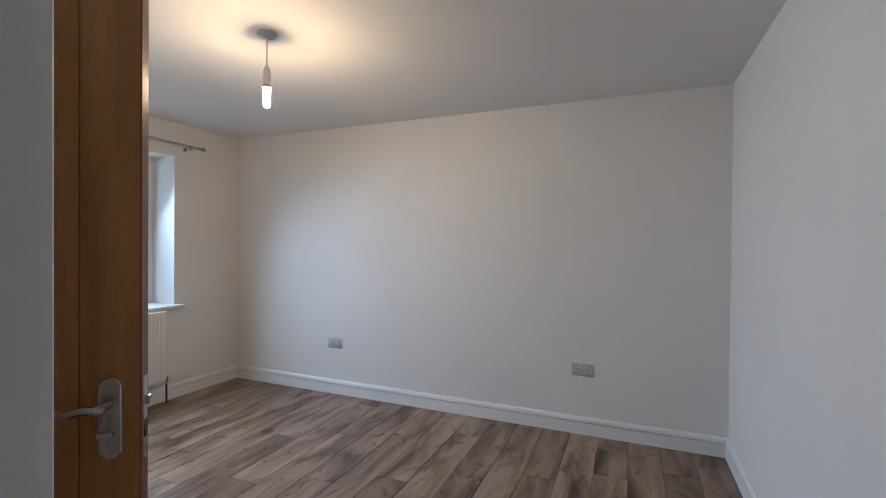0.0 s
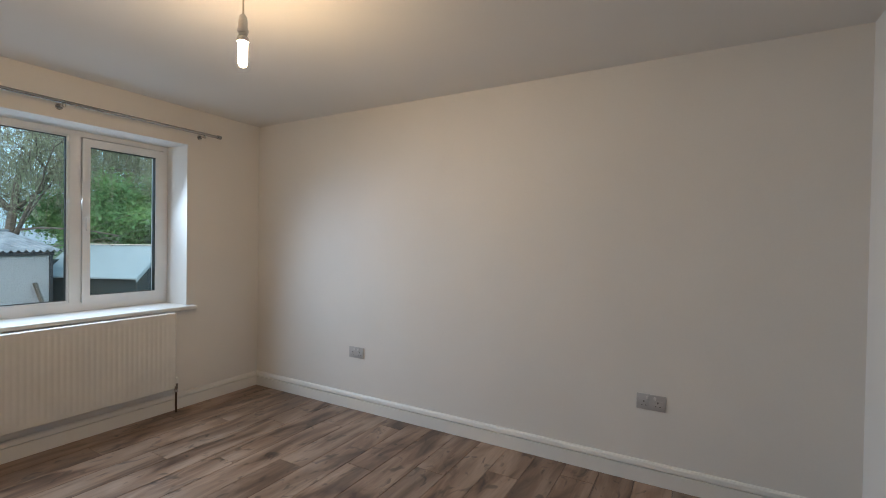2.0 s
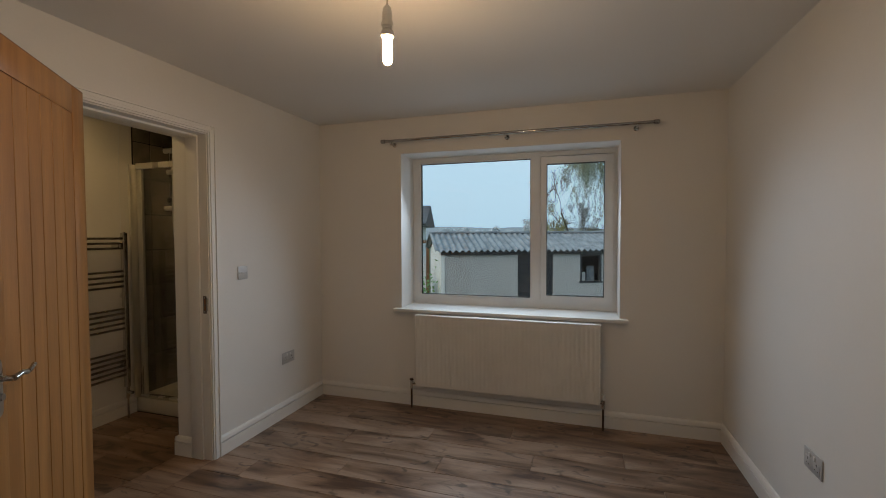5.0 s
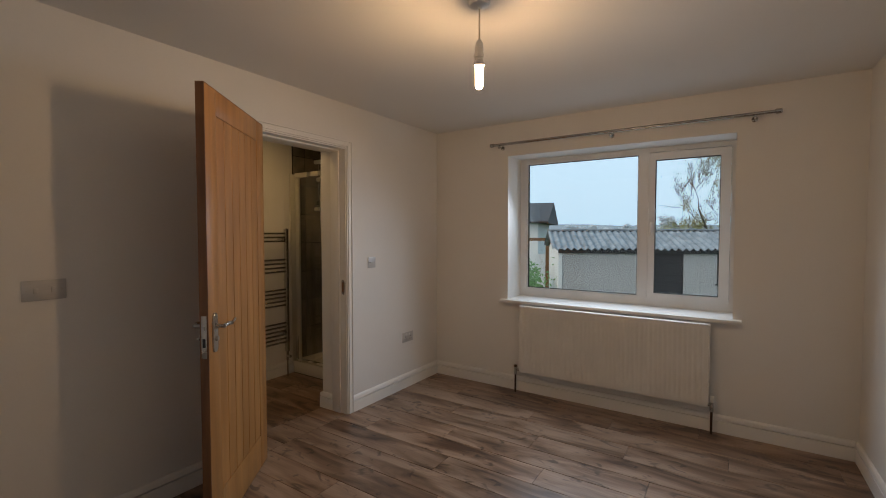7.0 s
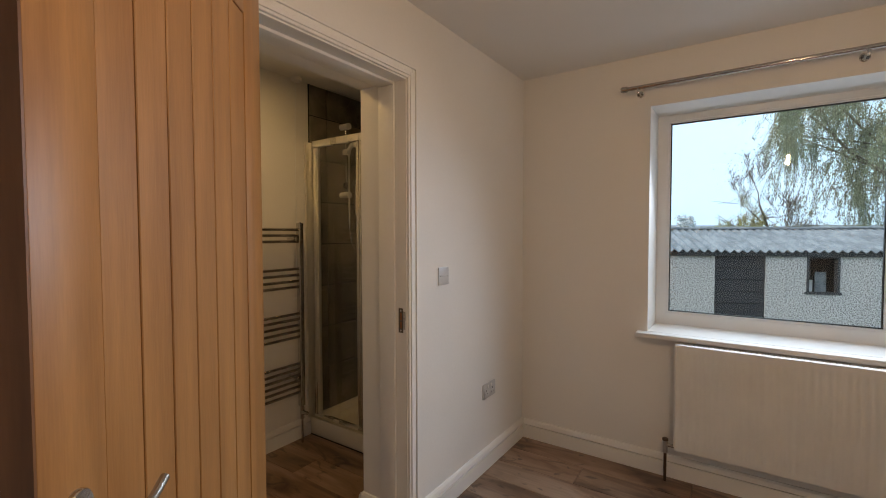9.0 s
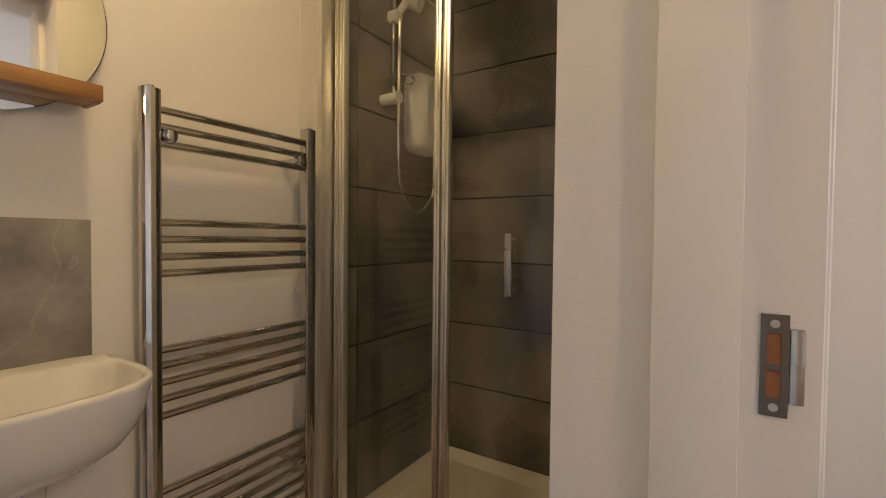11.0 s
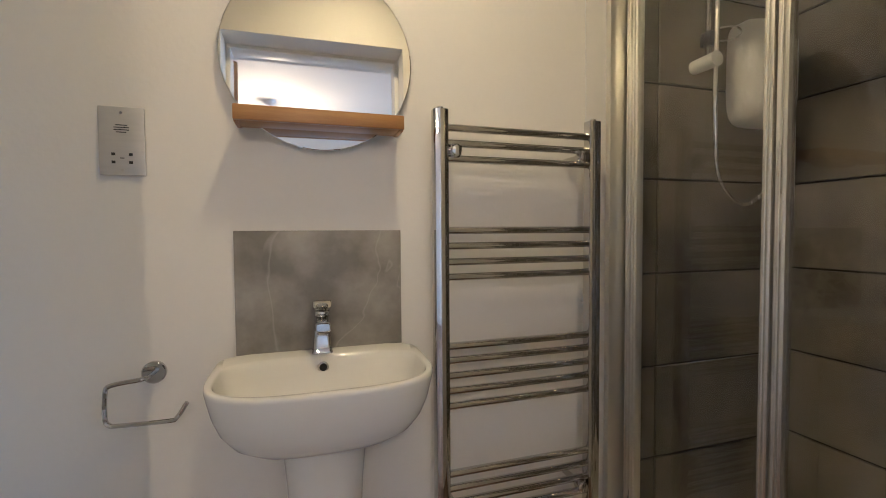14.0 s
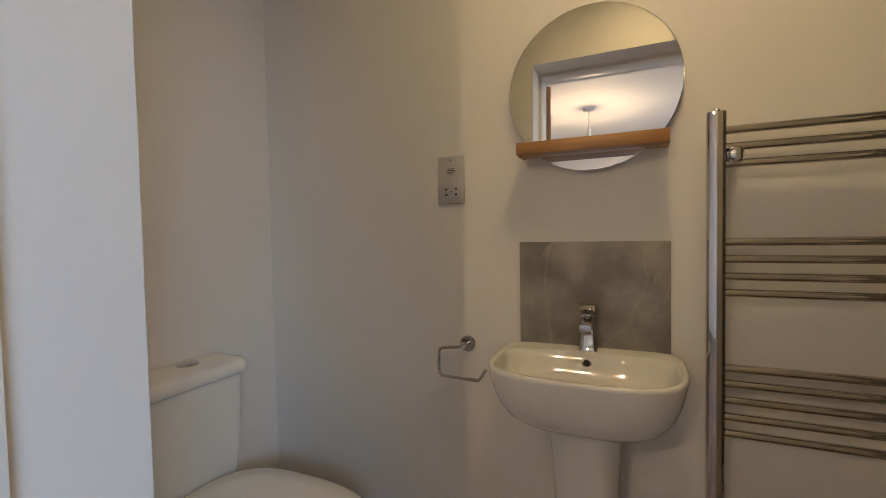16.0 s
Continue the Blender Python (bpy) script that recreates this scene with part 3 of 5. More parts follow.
sill = structure("window_sill", B(W, W + 0.068, WY0 - 0.052, WY1 + 0.052, WZ0 - 0.026, WZ0 + 0.001, bevel=0.006), GLOSS, "white gloss painted window board", "window sill", 0.6)
structure("window_board", blocks((XF, W, WY0, WY1, WZ0 - 0.002, WZ0 + 0.001)), GLOSS, "white gloss painted window board in the recess", "window sill")
# soft plastered edges of the recess
structure("trim", blocks((XF, W + 0.0015, WY0 - 0.0005, WY0 + 0.002, WZ0 + 0.001, WZ1), (XF, W + 0.0015, WY1 - 0.002, WY1 + 0.0005, WZ0 + 0.001, WZ1),
                         (XF, W + 0.0015, WY0, WY1, WZ1 - 0.002, WZ1 + 0.0005)), PAINT, "white lining of the window recess", "reveal lining")

# ---- radiator under the window ----
ry0, ry1, rz0, rz1 = 0.875, 2.30, 0.192, 0.782
rad = thing("radiator", (W + 0.08, (ry0 + ry1) / 2, rz0), "white pressed steel panel radiator under the window", "radiator")
nrib = 43
bm = bmesh.new()
prof = []
pw = (ry1 - ry0 - 0.05) / nrib
for i in range(nrib):
    for f, d in ((0.0, 0.0), (0.22, 0.0), (0.36, 0.003), (0.64, 0.003), (0.78, 0.0)):
        prof.append((ry0 + 0.025 + (i + f) * pw, d))
prof = [(ry0, -0.012), (ry0 + 0.006, -0.001)] + prof + [(ry1 - 0.025, 0.0), (ry1 - 0.006, -0.001), (ry1, -0.012)]
rows = []
for z, k in ((rz0, -0.012), (rz0 + 0.006, -0.002), (rz0 + 0.028, 0.0), (rz0 + 0.045, 1.0), (rz1 - 0.045, 1.0), (rz1 - 0.028, 0.0), (rz1 - 0.006, -0.002), (rz1, -0.012)):
    rows.append([bm.verts.new((W + 0.1 + (d * max(k, 0) if k >= 0 and d > 0 else d if d < 0 else 0) + (k if k < 0 else 0), y, z)) for y, d in prof])
for q0, q1 in zip(rows, rows[1:]):
    for a in range(len(prof) - 1):
        bm.faces.new((q0[a], q0[a + 1], q1[a + 1], q1[a]))
part("front_panel", bm, RADW, rad, "ribbed front panel", smooth=0.9)
part("back_panel", B(W + 0.035, W + 0.047, ry0, ry1, rz0, rz1, bevel=0.004), RADW, rad)
part("side_panel", B(W + 0.036, W + 0.096, ry0 - 0.003, ry0 + 0.003, rz0 + 0.02, rz1 - 0.01, bevel=0.001), RADW, rad)
part("side_panel", B(W + 0.036, W + 0.096, ry1 - 0.003, ry1 + 0.003, rz0 + 0.02, rz1 - 0.01, bevel=0.001), RADW, rad)
bm = bmesh.new()
for i in range(60):
    y = ry0 + 0.02 + i * (ry1 - ry0 - 0.04) / 60
    box(bm, W + 0.048, W + 0.092, y, y + 0.014, rz1 - 0.006, rz1 - 0.002)
box(bm, W + 0.045, W + 0.05, ry0, ry1, rz1 - 0.008, rz1)
part("top_grille", bm, RADW, rad)
for y in (ry0 + 0.25, ry1 - 0.25):
    part("bracket", B(W, W + 0.036, y, y + 0.03, rz0 + 0.05, rz1 - 0.05), RADW, rad)
for y, s, lab in ((ry0 - 0.045, 1, "lockshield valve on a dark pipe"), (ry1 + 0.022, -1, "valve with white cap on a dark pipe")):
    bm = bmesh.new()
    rod(bm, (W + 0.065, y, -0.005), (W + 0.065, y, 0.165), 0.0078)
    v = part("valve_pipe", bm, COPPER, rad, lab)
    bm = bmesh.new()
    rod(bm, (W + 0.065, y, 0.16), (W + 0.065, y, 0.225), 0.013)
    rod(bm, (W + 0.065, y, 0.205), (W + 0.065, y + s * 0.05, 0.205), 0.011)
    part("valve_body", bm, NICKEL, rad)
    part("valve_cap", lathe(bmesh.new(), [(0.012, 0), (0.016, 0.003), (0.0155, 0.035 if s < 0 else 0.012), (0.012, 0.042 if s < 0 else 0.016)], (W + 0.065, y, 0.226)),
         PLAST if s < 0 else COPPER, rad)

# ---- curtain pole ----
px, pz = W + 0.075, 2.2
pole = thing("curtain_pole", (px, 1.61, pz), "slim chrome metal curtain pole on three brackets", "curtain pole")
part("pole", rod(bmesh.new(), (px, 0.61, pz), (px, 2.636, pz), 0.0115), GUNMETAL, pole)
for y, s in ((0.61, -1), (2.636, 1)):
    bm = lathe(bmesh.new(), [(0.0115, 0), (0.0165, 0.002), (0.0165, 0.03), (0.012, 0.036)], seg=20, axis="Y")
    bm.transform(Matrix.Translation((px, y, pz)) @ Matrix.Diagonal((1, s, 1, 1)))
    part("finial", bm, GUNMETAL, pole)
for y in (0.665, 1.61, 2.53):
    bm = bmesh.new()
    lathe(bm, [(0.02, 0), (0.02, 0.004), (0.016, 0.007)], (W, y, pz - 0.02), 18, "X")
    rod(bm, (W + 0.004, y, pz - 0.02), (px, y, pz - 0.02), 0.006, seg=10)
    box(bm, px - 0.012, px + 0.012, y - 0.006, y + 0.006, pz - 0.034, pz - 0.008, bevel=0.003)
    part("bracket", bm, CHROME, pole)

# ---- pendant lamp ----
lx, ly = -1.326, 1.507
LZ = -0.033                                                # drop of the lamp on its flex
lamp = thing("pendant_lamp", (lx, ly, H), "bare lit bulb hanging from a white ceiling rose", "pendant lamp")
part("ceiling_rose", lathe(bmesh.new(), [(0.047, 0), (0.047, -0.006), (0.04, -0.018), (0.012, -0.026), (0.008, -0.032)], (lx, ly, H)), PLAST, lamp, "white plastic ceiling rose")
part("flex", rod(bmesh.new(), (lx, ly, H - 0.03), (lx, ly, 2.262 + LZ), 0.0035, seg=8), CABLE, lamp)
part("lampholder", lathe(bmesh.new(), [(0.007, 2.272), (0.014, 2.262), (0.018, 2.24), (0.018, 2.214), (0.0215, 2.212), (0.0215, 2.198), (0.018, 2.196), (0.018, 2.188), (0.012, 2.187)][::-1], (lx, ly, LZ)), PLAST, lamp)
part("bulb_cap", lathe(bmesh.new(), [(0.013, 2.187), (0.017, 2.186), (0.0235, 2.176), (0.0225, 2.163), (0.014, 2.161)][::-1], (lx, ly, LZ)), PLAST, lamp, "white base of the bulb")
part("bulb", lathe(bmesh.new(), [(0.006, 2.066), (0.013, 2.070), (0.0165, 2.080), (0.0165, 2.155), (0.013, 2.1605)], (lx, ly, LZ)), BULB, lamp, "lit warm white tubular bulb")


# ---- plates ----
def wall_plate(name, centre, w, h, axis, label, kind_):
    """axis: the way the plate faces: '-y', '+y'."""
    t = thing(name, centre, label, "socket" if kind_ != "switch" else "switch", "electrical plates", rz=0 if axis == "+y" else 180)
    bm = B(-w / 2, w / 2, 0, 0.006, -h / 2, h / 2, bevel=0.0025)
    part("plate", bm, STEEL, t, local=True)
    if kind_ == "double":
        for sx in (-0.036, 0.036):
            ins = part("insert", B(sx - 0.026, sx + 0.026, 0.0055, 0.0075, -0.03, 0.012, bevel=0.0008), STEEL, t, local=True)
            for dx, z0, z1, ww in ((0, -0.002, 0.008, 0.0025), (-0.011, -0.02, -0.0165, 0.0035), (0.011, -0.02, -0.0165, 0.0035)):
                part("pin_slot", B(sx + dx - ww, sx + dx + ww, 0.0065, 0.0079, z0, z1), BLACK, ins, local=True)
            part("rocker", B(sx * 0.55 - 0.006, sx * 0.55 + 0.006, 0.0055, 0.0105, 0.016, 0.033, bevel=0.001), PLAST, t, "small white rocker switch", local=True)
    elif kind_ == "switch":
        n = 2 if w > 0.1 else 1
        for k in range(n):
            cx = (k - (n - 1) / 2) * 0.06
            part("rocker", B(cx - 0.0075, cx + 0.0075, 0.0055, 0.0105, -0.012, 0.012, bevel=0.0015), STEEL, t, local=True)
    elif kind_ == "spur":
        part("rocker", B(-0.02, 0.02, 0.0055, 0.009, -0.004, 0.004, bevel=0.001), STEEL, t, local=True)
    for sx in (-1, 1):
        part("screw", rod(bmesh.new(), (sx * min(0.06, w / 2 - 0.012) if w > 0.1 else sx * 0.03, 0.0055, 0), (sx * min(0.06, w / 2 - 0.012) if w > 0.1 else sx * 0.03, 0.0072, 0), 0.003, seg=8), NICKEL, t, local=True)
    return t


wall_plate("double_socket", (-2.10, N + 0.0127, 0.457), 0.15, 0.088, "-y", "brushed steel double socket above the skirting", "double")
wall_plate("double_socket", (0.047, N + 0.0354, 0.462), 0.15, 0.088, "-y", "brushed steel double socket on the plain wall", "double")
wall_plate("double_socket", (-2.82, S, 0.46), 0.15, 0.088, "+y", "brushed steel double socket near the window corner", "double")
wall_plate("fused_spur", (-2.343, S, 1.172), 0.088, 0.088, "+y", "single brushed steel plate beside the doorway", "spur")
wall_plate("light_switch", (-0.277, S, 1.168), 0.15, 0.088, "+y", "double brushed steel light switch on the wall", "switch")

# ---- shower enclosure ----
FXP = -2.55                                               # plane of the shower front
SN = -0.369                                               # tiled north side
structure("wall_shower_north", blocks((W, -2.523, SN, BN, 0, H)), PAINT, "painted pier with the tiled side of the shower", "wall")
tray = thing("shower_tray", (-2.9, -0.84, 0), "cream white acrylic shower tray on the floor", "shower tray")
bm = bmesh.new()
box(bm, BW + 0.004, FXP + 0.045, BS + 0.004, SN - 0.004, 0, 0.118, bevel=0.006)
fs = [f for f in bm.faces if f.normal.z > 0.9 and f.calc_center_median().z > 0.117]
r = bmesh.ops.inset_region(bm, faces=fs, thickness=0.055)
bmesh.ops.translate(bm, verts=list({v for f in fs for v in f.verts}), vec=(0, 0, -0.045))
part("basin", bm, TRAY, tray)
part("waste", lathe(bmesh.new(), [(0.055, 0), (0.055, 0.005), (0.045, 0.008)], (-2.95, -0.62, 0.0735)), CHROME, tray, "chrome round waste cover")

enc = thing("shower_door", (FXP, -0.84, 0.118), "clear glass bifold shower door in polished aluminium frame", "shower door")
zt = 2.0
part("wall_profile", B(FXP - 0.012, FXP + 0.066, BS + 0.001, BS + 0.022, 0.118, zt, bevel=0.002), ALU, enc)
part("wall_profile", B(FXP - 0.012, FXP + 0.026, SN - 0.026, SN - 0.001, 0.118, zt, bevel=0.002), ALU, enc)
for y0, y1 in ((-1.268, -1.250), (-1.246, -1.222), (-0.860, -0.838), (-0.833, -0.808), (-0.420, -0.399)):
    bm = bmesh.new()
    box(bm, FXP - 0.014, FXP + 0.014, y0, y1, 0.135, zt - 0.035, bevel=0.005)
    box(bm, FXP + 0.008, FXP + 0.019, (y0 * 2 + y1) / 3, (y0 + y1 * 2) / 3, 0.135, zt - 0.035, bevel=0.003)
    part("stile", bm, ALU, enc)
part("top_rail", B(FXP - 0.018, FXP + 0.022, BS + 0.026, SN - 0.03, zt - 0.033, zt + 0.012, bevel=0.004), ALU, enc)
part("bottom_rail", B(FXP - 0.018, FXP + 0.022, BS + 0.026, SN - 0.03, 0.118, 0.134, bevel=0.003), ALU, enc)
for y0, y1 in ((-1.226, -0.856), (-0.812, -0.416)):
    g = part("glass_panel", blocks((FXP - 0.0025, FXP + 0.0025, y0, y1, 0.134, zt - 0.034)), SHOWERGLASS, enc, "clear toughened glass panel")
    g.visible_shadow = False
bm = bmesh.new()
for z in (0.99, 1.124):
    rod(bm, (FXP + 0.002, -0.609, z), (FXP + 0.036, -0.609, z), 0.006, seg=12)
box(bm, FXP + 0.030, FXP + 0.042, -0.619, -0.599, 0.975, 1.139, bevel=0.004)
part("handle", bm, NICKEL, enc, "square bar pull handle")

unit = thing("electric_shower", (-3.055, BS + 0.01, 1.66), "white electric shower unit with three controls on tiles", "electric shower")
bm = bmesh.new()
ux0, ux1, uz0, uz1, uy = -3.165, -2.945, 1.49, 1.825, BS + 0.008
rings = []
for d, k in ((0.0, 0.0), (0.05, 0.0), (0.085, 0.014), (0.10, 0.035)):
    ring = []
    for i in range(40):
        a = 2 * math.pi * i / 40
        ca, sa = math.cos(a), math.sin(a)
        e = 0.42
        u = math.copysign(abs(ca) ** e, ca)
        v = math.copysign(abs(sa) ** e, sa)
        ring.append(((ux0 + ux1) / 2 + u * ((ux1 - ux0) / 2 - k), uy + d, (uz0 + uz1) / 2 + v * ((uz1 - uz0) / 2 - k)))
    rings.append(ring)
loft(bm, rings)
part("housing", bm, PLAST, unit)
for z, r in ((1.762, 0.022), (1.68, 0.026), (1.59, 0.018)):
    bm = lathe(bmesh.new(), [(r, 0), (r, 0.008), (r * 0.8, 0.016), (r * 0.7, 0.022)], (-3.06, uy + 0.098, z), 24, "Y")
    part("knob", bm, PLAST, unit, "round control knob")
rail = thing("shower_riser", (-2.81, BS + 0.06, 1.66), "chrome riser rail with white brackets and hand shower", "shower head")
ryy = BS + 0.062
part("rail", rod(bmesh.new(), (-2.81, ryy, 1.655), (-2.81, ryy, 2.17), 0.0095), CHROME, rail)
for z in (1.665, 2.16):
    bm = bmesh.new()
    rod(bm, (-2.81, BS + 0.01, z), (-2.81, ryy + 0.032, z), 0.021, 0.023, 20)
    part("bracket", bm, PLAST, rail, "white plastic end bracket")
bm = B(-2.826, -2.794, ryy - 0.018, ryy + 0.02, 1.71, 1.755, bevel=0.006)
part("slider", bm, BLACK, rail)
bm = bmesh.new()
ring = [(-2.865 + 0.052 * math.cos(a), ryy + 0.012 + 0.03 * math.sin(a), 1.752 + 0.008 * math.sin(a)) for a in [2 * math.pi * k / 28 for k in range(29)]]
pipe(bm, ring, 0.0028, 6)
dish = part("soap_ring", bm, NICKEL, rail, "clear soap dish rim")
bm = bmesh.new()
rod(bm, (-2.81, ryy + 0.015, 1.975), (-2.86, ryy + 0.05, 2.075), 0.013, 0.017)
rod(bm, (-2.852, ryy + 0.04, 2.06), (-2.872, ryy + 0.085, 2.045), 0.04, 0.045, 24)
part("hand_shower", bm, PLAST, rail, "white hand shower")
part("holder", B(-2.832, -2.79, ryy - 0.02, ryy + 0.03, 1.955, 1.995, bevel=0.008), PLAST, rail)
hose = thing("shower_hose", (-2.95, ryy + 0.01, 1.25), "chrome shower hose hanging in a loop", "shower hose")
part("hose", pipe(bmesh.new(), curve_pts([(-2.812, ryy + 0.03, 1.96), (-2.815, ryy + 0.024, 1.75), (-2.82, ryy + 0.02, 1.48), (-2.845, ryy + 0.015, 1.31), (-2.95, ryy + 0.01, 1.232),
                                          (-3.07, ryy + 0.005, 1.30), (-3.105, ryy - 0.005, 1.42), (-3.108, ryy - 0.012, 1.495)], 8), 0.006, 10), ALU, hose)

# ---- towel radiator ----
tx0, tx1, ty = -1.945, -2.387, -1.222
tr = thing("towel_radiator", ((tx0 + tx1) / 2, ty, 0.25), "tall chrome ladder towel radiator with grouped bars", "towel radiator")
for x in (tx0, tx1):
    bm = bmesh.new()
    D = [(-0.019, -0.014), (0.019, -0.014), (0.0195, -0.012), (0.0195, 0.007), (0.0165, 0.0125), (0.008, 0.0153), (0.0, 0.0158), (-0.008, 0.0153), (-0.0165, 0.0125), (-0.0195, 0.007), (-0.0195, -0.012)]
    loft(bm, [[(x + u, ty + v, z) for u, v in D] for z in (0.25, 1.452)])
    post = part("post", bm, CHROME, tr, "D-section upright", smooth=0.5)
    part("plug", rod(bmesh.new(), (x, ty, 1.452), (x, ty, 1.458), 0.008), CHROME, post)
for z in (1.409, 1.371, 1.333, 1.155, 1.116, 1.076, 1.038, 0.863, 0.827, 0.788, 0.749, 0.710, 0.535, 0.497, 0.459, 0.421, 0.383, 0.345):
    part("bar", rod(bmesh.new(), (tx0, ty + 0.002, z), (tx1, ty + 0.002, z), 0.0095, seg=28), CHROME, tr)
for x in (tx0 - 0.035, tx1 + 0.04):
    for z in (1.352, 0.44):
        bm = bmesh.new()
        rod(bm, (x, BS, z), (x, ty - 0.008, z), 0.009)
        lathe(bm, [(0.008, -0.012), (0.015, -0.009), (0.0165, 0.0), (0.0165, 0.012), (0.012, 0.019), (0.005, 0.021)], (x, ty + 0.006, z), 20, "Y")
        part("wall_bracket", bm, CHROME, tr, "round chrome wall fixing")
for x in (tx0, tx1):
    bm = bmesh.new()
    rod(bm, (x, ty, 0.0), (x, ty, 0.19), 0.008)
    rod(bm, (x, ty, 0.16), (x, ty, 0.25), 0.014)
    rod(bm, (x, ty, 0.205), (x, ty + 0.05, 0.205), 0.015, 0.013)
    part("valve", bm, CHROME, tr)

# ---- mirror with shelf, splashback, basin, tap ----
mx, mz, mr_ = -1.664, 1.567, 0.2205
mir = thing("round_mirror", (mx, BS + 0.02, mz), "round frameless mirror above the basin", "mirror")
lean = Matrix.Translation((mx, BS + 0.016, mz)) @ Matrix.Rotation(radians(-0.5), 4, "Z") @ Matrix.Rotation(radians(1.6), 4, "X") @ Matrix.Translation((-mx, -BS - 0.012, -mz))
bm = lathe(bmesh.new(), [(mr_ - 0.004, 0.004), (mr_ - 0.004, 0.012)], (mx, BS, mz), 72, "Y")
bm.transform(lean)
part("backing", bm, UPVC, mir)
bm = lathe(bmesh.new(), [(mr_, 0.0125), (mr_, 0.0155), (mr_ - 0.002, 0.0165)], (mx, BS, mz), 96, "Y")
bm.transform(lean)
part("glass", bm, MIRROR, mir, smooth=0)
shelf = thing("wooden_shelf", (mx, BS + 0.05, 1.40), "small bamboo shelf in front of the mirror", "shelf")
sx0, sx1_, sy0, sy1 = -1.849, -1.481, BS + 0.018, BS + 0.098
part("board", B(sx0 + 0.006, sx1_ - 0.006, sy0, sy1 - 0.012, 1.392, 1.404, bevel=0.001), BAMBOO, shelf)
part("front_lip", B(sx0, sx1_, sy1 - 0.012, sy1, 1.392, 1.424, bevel=0.0015), BAMBOO, shelf)
for x0, x1 in ((sx0, sx0 + 0.01), (sx1_ - 0.01, sx1_)):
    part("end_lip", B(x0, x1, sy0, sy1 - 0.012, 1.390, 1.422, bevel=0.0012), BAMBOO, shelf)
spl = single("splashback_tile", B(-1.856, -1.465, BS, BS + 0.010, 0.866, 1.157, bevel=0.0012), SPLASH, "single grey marble effect splashback tile", "tile")

bx, brim = -1.657, 0.868
basin = thing("pedestal_basin", (bx, BS, 0), "white ceramic washbasin on a pedestal", "washbasin")


def basin_ring(hw, y_back, y_front, z, p=3.2, n=64, back=7.0):
    """A rounded D outline: straight at the wall, bowed to the front."""
    out = []
    for i in range(n):
        a = 2 * math.pi * i / n
        c, s = math.cos(a), math.sin(a)
        u = math.copysign(abs(c) ** (2 / p), c)
        v = math.copysign(abs(s) ** (2 / (p if s > 0 else back)), s)
        mid = y_back + (y_front - y_back) * 0.42
        y = mid + v * ((y_front - mid) if v > 0 else (mid - y_back))
        out.append((bx + hw * u, y, z))
    return out


bm = bmesh.new()
F = BS + 0.328
outer = ((0.085, 0.18, 0.708), (0.125, 0.218, 0.712), (0.160, 0.256, 0.724), (0.187, 0.284, 0.746), (0.205, 0.303, 0.775), (0.216, 0.316, 0.808),
         (0.2225, 0.324, 0.840), (0.2255, 0.328, 0.858), (0.2255, 0.328, 0.8625), (0.2245, 0.327, 0.866), (0.2225, 0.325, 0.868))
inner = ((0.2105, 0.062, 0.313, 0.868), (0.2085, 0.066, 0.3105, 0.8665), (0.207, 0.070, 0.3085, 0.863), (0.204, 0.075, 0.305, 0.852), (0.199, 0.081, 0.299, 0.83),
         (0.187, 0.091, 0.287, 0.80), (0.160, 0.110, 0.262, 0.776), (0.115, 0.135, 0.232, 0.765), (0.05, 0.175, 0.208, 0.760))
loft(bm, [basin_ring(hw, BS + 0.002, BS + f, z) for hw, f, z in outer]
     + [basin_ring(hw, BS + b, BS + f, z, back=4.5) for hw, b, f, z in inner])
part("bowl", bm, CERAM, basin, smooth=0.9)
bm = bmesh.new()
ped = []
for z, hw, d in ((0.0, 0.095, 0.19), (0.03, 0.093, 0.187), (0.10, 0.082, 0.165), (0.35, 0.074, 0.15), (0.6, 0.082, 0.165), (0.722, 0.092, 0.18)):
    ped.append([(bx + hw * math.copysign(abs(math.cos(a)) ** 0.7, math.cos(a)), BS + 0.02 + d / 2 + d / 2 * math.copysign(abs(math.sin(a)) ** 0.7, math.sin(a)), z)
                for a in [2 * math.pi * k / 36 for k in range(36)]])
loft(bm, ped)
part("pedestal", bm, CERAM, basin, smooth=0.9)
bm = bmesh.new()
lathe(bm, [(0.0125, 0), (0.0125, 0.004), (0.0095, 0.005), (0.009, 0.001)], (bx, BS + 0.0755, 0.842), 22, "Y")
ring_ = part("overflow", bm, CHROME, basin, "chrome overflow ring")
part("overflow_hole", rod(bmesh.new(), (bx, BS + 0.078, 0.842), (bx, BS + 0.0806, 0.842), 0.0088, seg=20), BLACK, ring_, "dark overflow opening")
part("waste", lathe(bmesh.new(), [(0.028, 0.757), (0.028, 0.763), (0.02, 0.766)], (bx, BS + 0.2, 0)), CHROME, basin)
tap = thing("basin_tap", (bx, BS + 0.05, brim), "chrome mono basin mixer tap with flat lever", "tap")
bm = bmesh.new()
TY = BS + 0.036
loft(bm, [rrect(bx - w, bx + w, TY - d, TY + d, z, 0.008, 4) for w, d, z in ((0.0235, 0.024, 0.868), (0.0235, 0.024, 0.871), (0.0215, 0.022, 0.874), (0.019, 0.020, 0.91), (0.0185, 0.020, 0.955), (0.017, 0.018, 0.962))])
part("body", bm, CHROME, tap, smooth=0.8)
bm = bmesh.new()
sp = ((TY + 0.008, 0.928, 0.960, 0.019), (TY + 0.035, 0.930, 0.959, 0.019), (TY + 0.058, 0.929, 0.955, 0.0185), (TY + 0.070, 0.928, 0.951, 0.0175), (TY + 0.074, 0.931, 0.948, 0.014))
